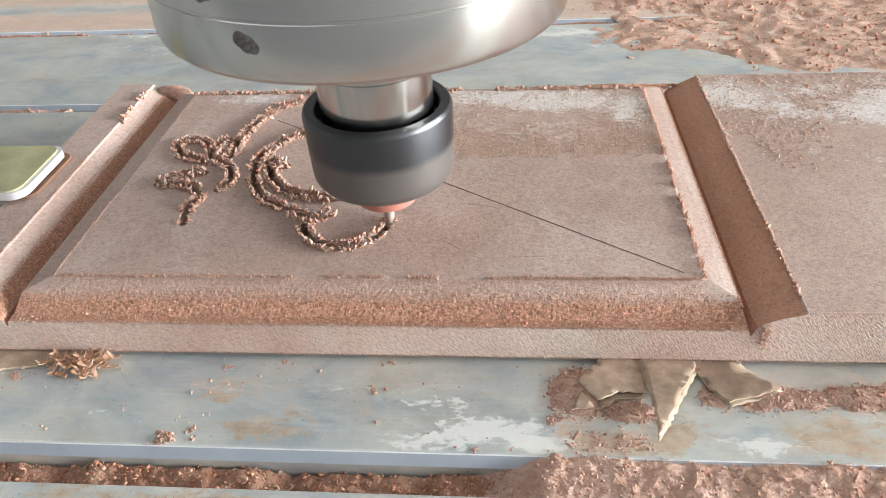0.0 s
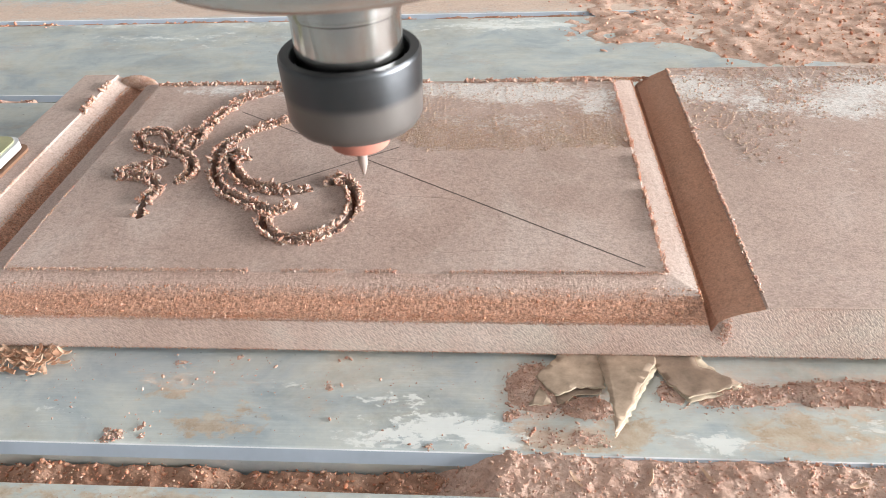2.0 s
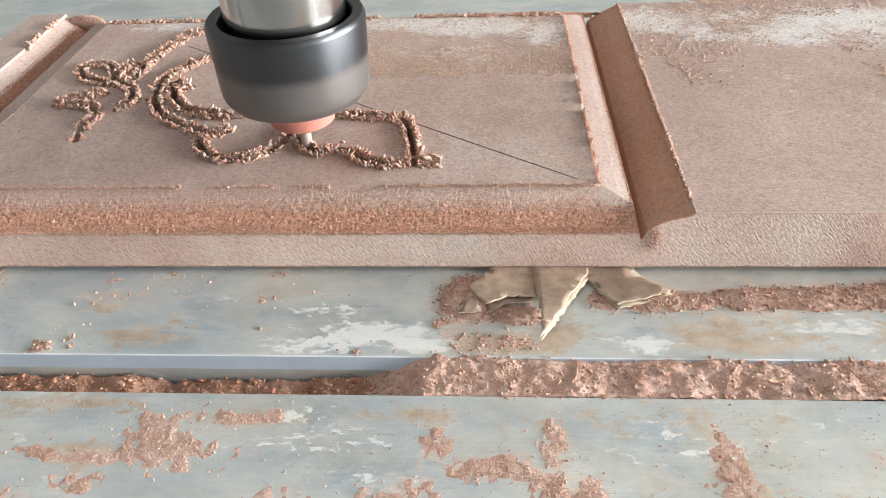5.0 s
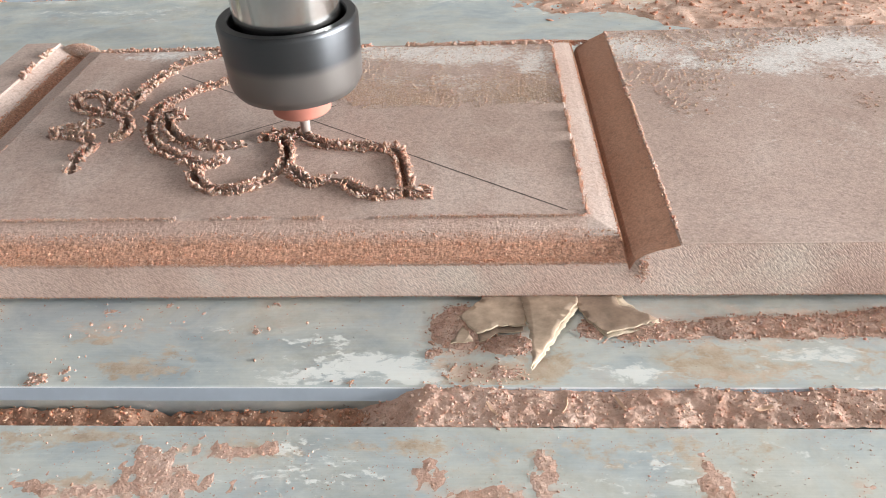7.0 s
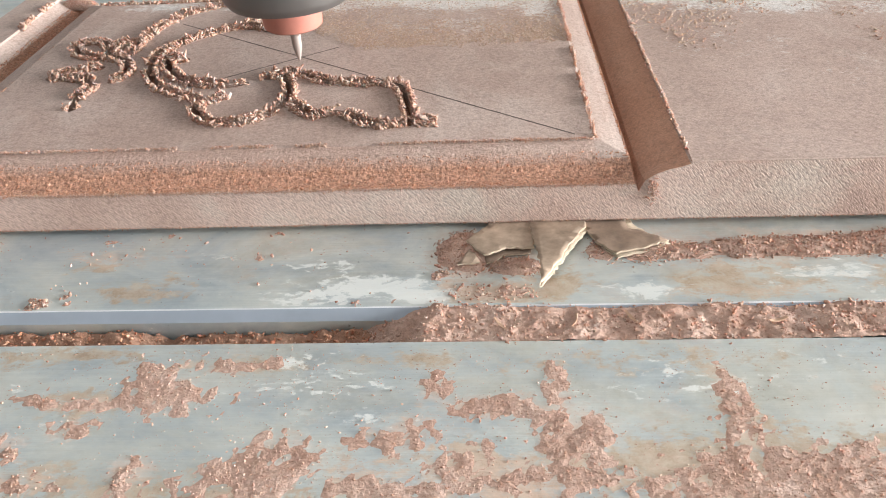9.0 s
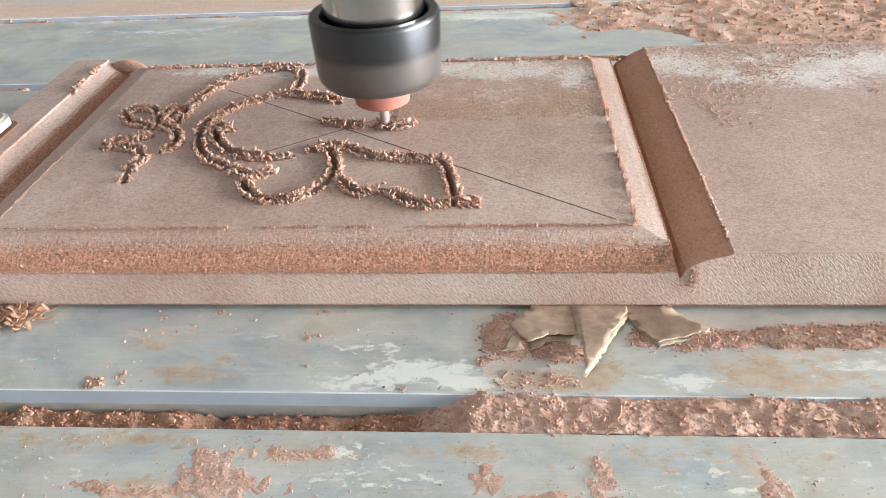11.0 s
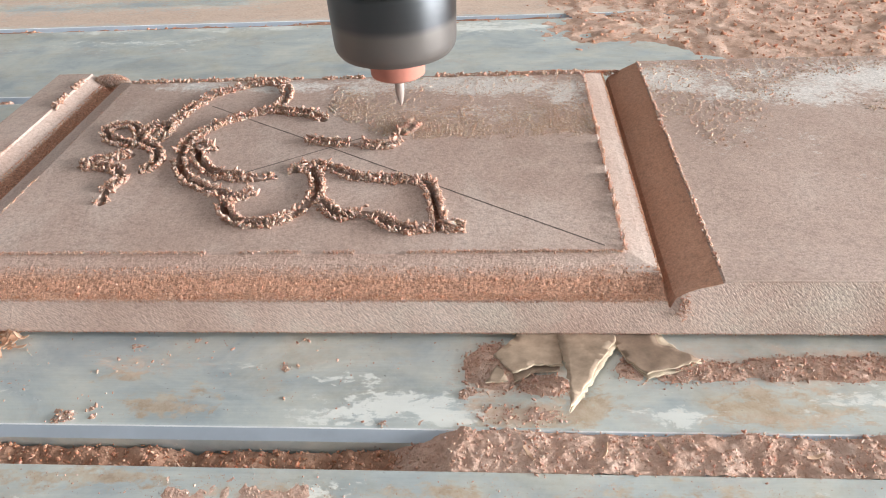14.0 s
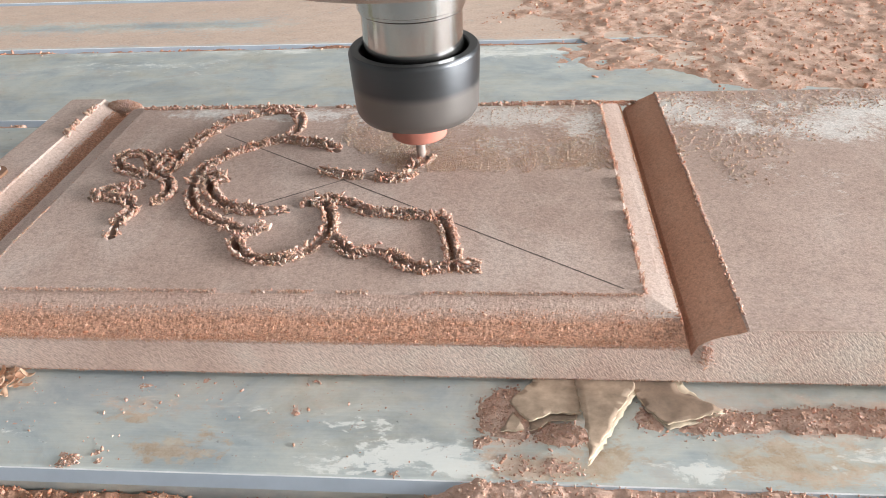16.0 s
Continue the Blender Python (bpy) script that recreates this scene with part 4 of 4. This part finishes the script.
shim("torn grey-brown cardboard scrap shimming the board", [
    ("sheet", [(63, -6), (61.8, -14), (56.0, -21.2), (57.2, -23.0), (60.7, -27.8), (64, -26.6), (66, -25.0), (68.6, -24.6), (73.1, -24.8), (74, -6)], 0.7, 1.9, 0.5, CARD, "", 0.0),
    ("lower_ply", [(63, -8), (60.5, -22), (61.2, -29.6), (63.4, -28.9), (65.2, -27.0), (67.6, -26.3), (70.0, -26.2), (72.2, -25.6), (73, -8)], 0.2, 1.0, 0.3, CARD_DARK, "dark torn lower ply", 0.4)])
shim("long pointed torn cardboard scrap, tip over the bed", [
    ("sheet", [(72.2, -6), (72.4, -14.0), (73.4, -26), (74.0, -33.5), (73.3, -41.0), (75.2, -38.0), (80, -28.5), (87.0, -15.2), (87.4, -6)], 0.8, 2.9, 0.6, CARD, "", 1.2),
    ("torn_strip", [(86.0, -8), (85.4, -15.0), (79.4, -27.0), (74.3, -37.0), (73.5, -40.8), (75.8, -37.6), (81.2, -28.0), (88.0, -14.8), (88.2, -8)], 0.45, 2.7, 0.35, CARD_EDGE, "pale fibrous torn edge", 1.2)])
# the broad sheet's dark tone paints the shade by the board's edge
shim("broad torn cardboard scrap under the board's edge", [
    ("sheet", [(86.6, -6), (86.2, -14.8), (88.5, -22.4), (92.9, -27.4), (97, -25.9), (100.9, -24.8), (106.5, -22.4), (101.5, -18.6), (97.5, -16.4), (97, -6)], 0.6, 1.3, 0.5, CARD_DARK, "", 0.0),
    ("lower_ply", [(88, -8), (90, -24), (93.2, -28.2), (97.2, -26.6), (101.2, -25.6), (107.1, -22.8), (103, -20), (97, -8)], 0.1, 0.9, 0.3, CARD_EDGE, "pale torn lower ply", 0.0)])
shim("small torn cardboard flake lying in sawdust", [("sheet", [(54.2, -30.8), (55.6, -27.6), (57.0, -24.2), (58.6, -26.6), (59.6, -30.0), (57.4, -30.4)], 1.1, 0.3, 0.35, CARD, "", 0.0)])
shim("pale torn cardboard scrap under the board beside chips", [("sheet", [(-111, -6), (-112, -18.5), (-103, -20.5), (-93, -18.6), (-86, -17.2), (-83, -6)], 0.2, 0.5, 0.8, CARD, "", 0.0)])


# ---------------------------------------------------------------- wood chips, clamp
CHIP_WOOD = plain_material("chip_wood", (0.57, 0.38, 0.27), 0.9, 0, 0.35, 150)
CHIP_RED = plain_material("chip_red_wood", (0.50, 0.28, 0.18), 0.9, 0, 0.35, 150)


def chip_mesh(material):
    """One curled shaving."""
    L, w, t, curl = rng.uniform(1.6, 5), rng.uniform(0.5, 1.5), rng.uniform(0.15, 0.35), rng.uniform(0.3, 1.6)
    v, f = [], []
    for i in range(5):
        u = i / 4 - 0.5
        ww = w * (1 - 1.3 * u * u) * rng.uniform(0.8, 1.2)
        for sy, sz in ((-1, -1), (1, -1), (1, 1), (-1, 1)):
            v.append((u * L * MM, sy * ww / 2 * MM, (curl * u * u * L + sz * t / 2) * MM))
    for i in range(4):
        for j in range(4):
            f.append((4 * i + j, 4 * i + (j + 1) % 4, 4 * i + 4 + (j + 1) % 4, 4 * i + 4 + j))
    f += [(0, 3, 2, 1), (16, 17, 18, 19)]
    return mesh_of("chip", v, f, material)


CHIPS = [chip_mesh(CHIP_WOOD) for k in range(5)] + [chip_mesh(CHIP_RED) for k in range(5)]


def chips(name, cx, cy, rx, ry, n, label, z0=0.0, rise=0.9):
    ob = thing(name, None, label, "wood chips")
    for k in range(n):
        x, y = cx + rng.normal(0, rx), cy + np.clip(rng.normal(0, ry), -2 * ry, 2 * ry)
        z = z0 + 0.4 + abs(rng.normal(0, rise))
        c = child("chip", CHIPS[rng.integers(0, len(CHIPS))], ob)
        c.matrix_local = pose(x * MM, y * MM, z * MM, rng.normal(0, 16), rng.normal(0, 13), rng.uniform(0, 360))


chips("wood_chip_heap", -80, -17.5, 4.5, 2.6, 130, "small heap of curled orange wood chips on the bed")
chips("slot_chips", 20, -51, 60, 1.1, 18, "curled pale chips on the sawdust in the slot", -8.0)
chips("slot_chips", 100, -50.5, 40, 1.1, 7, "curled pale chips on the heaped sawdust", -0.2, 0.2)


def clamp():
    ob = thing("hold_down_clamp", None, "olive hold-down clamp plate with a bare metal rim on the board", "clamp")
    outline = []
    for cx, cy, a0 in ((-122, 63, 0), (-186, 63, 90), (-186, 41, 180), (-122, 41, 270)):
        for k in range(9):
            a = radians(a0 + 90 * k / 8)
            outline.append((cx + 5 * math.cos(a), cy + 5 * math.sin(a)))

    def slab(inset, z0, z1):
        bm = bmesh.new()
        c = np.mean(outline, axis=0)
        pts = [np.array(p) - inset * (np.array(p) - c) / np.hypot(*(np.array(p) - c)) for p in outline]
        lo = [bm.verts.new((x * MM, y * MM, z0 * MM)) for x, y in pts]
        hi = [bm.verts.new((x * MM, y * MM, z1 * MM)) for x, y in pts]
        bm.faces.new(hi)
        bm.faces.new(lo[::-1])
        for k in range(len(pts)):
            k2 = (k + 1) % len(pts)
            bm.faces.new((lo[k], lo[k2], hi[k2], hi[k]))
        return bm
    part("plate", slab(0, TOP + 1.6, TOP + 4.2), BRIGHT_METAL, ob, "bare bright metal plate")
    part("painted_top", slab(1.6, TOP + 4.2, TOP + 4.7), OLIVE, ob, "olive painted top face")
    pad = part("wooden_pad", slab(3.0, TOP - 0.2, TOP + 1.6), plain_material("brown_pad", (0.2, 0.11, 0.07), 0.9), ob, "dark brown wooden pad")
    pad.matrix_local = pose(4.2 * MM, 2.0 * MM, -0.6 * MM)
    ob.matrix_world = pose(-1.5 * MM, 0, 0)


clamp()


# ---------------------------------------------------------------- spindle
def spindle():
    ob = thing("router_spindle", None, "brushed steel router spindle with black collet nut and small bit", "spindle")
    body = child("spindle_body", lathe([(16, 66.0), (46.6, 66.0), (48.4, 66.5), (49.5, 67.6), (50, 69.4), (50, 79.0), (49.75, 79.2), (49.75, 79.6), (50, 79.8), (50, 300), (46, 303)], STEEL, "spindle_body", 160), ob, "brushed steel housing with rounded lower edge")
    child("shaft", lathe([(15.4, 34), (15.4, 51), (15.9, 51.5), (15.9, 52.3), (16.4, 52.6), (16.4, 66.5)], SHAFT, "shaft"), ob, "polished steel spindle nose")
    child("collet_nut", lathe([(9, 18.0), (17.4, 18.0), (18.4, 18.3), (19.5, 19.9), (19.8, 20.8), (19.95, 23.0), (20.45, 38.5), (20.3, 39.2), (19.75, 39.9), (17.4, 39.9), (17.0, 39.4), (16.6, 35), (15.0, 34.6)], BLACK, "collet_nut"), ob, "black collet nut with bevelled lower edge")
    child("collet", lathe([(2.6, 9.6), (8.4, 9.6), (9.0, 10.1), (9.3, 13.5), (9.6, 18.6)], RED, "collet"), ob, "dull red collet face")
    child("cutter", lathe([(0.15, -2.0), (0.5, -1.4), (1.5, 2.6), (1.6, 6.5), (2.2, 7.2), (2.2, 10.2)], CARBIDE, "cutter", 32), ob, "thin tapered engraving bit")
    for a, h, r in ((-107, 75, 2.1), (-108.5, 75.8, 1.9), (-105.6, 74.4, 1.5), (-116, 85, 2.6), (-114, 86, 2.2), (-118, 83.6, 1.7)):
        m = lathe([(r, -1.0), (r, 0.12), (r * 0.9, 0.22), (r * 0.2, 0.25)], DARK_HOLE, "screw_recess", 24)
        k = child("screw_recess", m, body, "dark screw recess")
        x = Vector((math.cos(radians(a)), math.sin(radians(a)), 0))
        k.matrix_local = Matrix.Translation(x * 0.0498 + Vector((0, 0, h * MM))) @ x.to_track_quat("Z", "Y").to_matrix().to_4x4()
    return ob


SPINDLE = spindle()

# seconds, then the bit's place on the board and its height above the cut, mm
TOOL = [
    (0.0, 2.9, 26.5, 0), (0.2, 2.2, 37.0, 0), (0.4, -2.0, 44.6, 0), (0.55, -2.8, 45.0, 1), (0.8, -2.2, 45.2, 8.5), (1.0, -1.5, 47.5, 12), (1.3, 2.5, 48.5, 16),
    (1.5, 5.0, 49.2, 17), (1.8, 5.4, 47.3, 11), (2.0, 4.2, 46.8, 4), (2.15, 3.0, 46.0, 0), (2.3, 8.0, 42.6, 0), (2.5, 13.0, 40.5, 0), (2.8, 34.0, 37.0, 0),
    (3.0, 38.6, 25.8, 0), (3.3, 42.0, 12.6, 0), (3.5, 40.2, 12.6, 0), (3.8, 25.6, 15.5, 0), (4.0, 20.6, 18.4, 0), (4.2, 12.6, 17.2, 0), (4.45, 5.5, 25.2, 0),
    (4.9, 8.0, 21.0, 0), (5.4, 19.0, 18.6, 0), (5.8, 32.0, 10.0, 0), (6.05, 41.0, 12.0, 0), (6.3, 39.2, 25.0, 0), (6.5, 35.0, 37.0, 0), (6.8, 15.3, 42.0, 0),
    (7.0, 6.5, 46.8, 0), (7.15, 5.2, 47.5, 2), (7.5, 5.1, 50.5, 8.5), (8.0, 4.0, 54.5, 18.2), (8.3, 3.0, 56.0, 18), (8.5, 1.5, 55.5, 12.6), (8.8, 2.4, 53.5, 7), (9.0, 2.8, 52.5, 4.5),
    (9.2, -3.0, 62.0, 1.5), (9.3, -4.0, 64.0, 0), (9.5, 9.0, 62.0, 0), (9.7, 20.4, 59.6, 0), (9.9, 23.3, 62.0, 0), (10.6, 2.0, 62.2, 0), (11.2, 23.0, 61.8, 0), (11.5, 26.0, 70.0, 8),
    (11.8, 27.0, 74.8, 11.5), (12.0, 25.2, 71.0, 4.5), (12.3, 25.4, 70.6, -1.4), (12.5, 26.8, 72.4, -1.0), (13.0, 26.6, 72.4, -1.2), (13.5, 25.0, 70.9, -0.8), (13.8, 24.9, 76.0, 4), (14.0, 24.2, 77.5, 9),
    (14.3, 25.1, 76.5, 15.2), (14.5, 26.3, 75.5, 13.5), (14.8, 26.3, 73.0, 3), (15.0, 26.4, 72.6, 0), (15.5, 26.7, 72.9, 0), (16.0, 26.2, 74.0, 0.4),
]


def motions():
    walk(SPINDLE, [(t, pose(x * MM, y * MM, (17.6 + h) * MM)) for t, x, y, h in TOOL])
    for plug, burr, when in LATE_PIECES:
        down = pose(0, 0, -4.5 * MM)
        sunk = pose(0, 0, -4.5 * MM)
        flat = pose(0, 0, 0)
        a, b = max(0.05, when), max(0.05, when) + 0.12
        walk(plug, [(0, flat), (a, flat), (b, down), (16.0, down)])
        walk(burr, [(0, sunk), (a, sunk), (b, flat), (16.0, flat)])


motions()
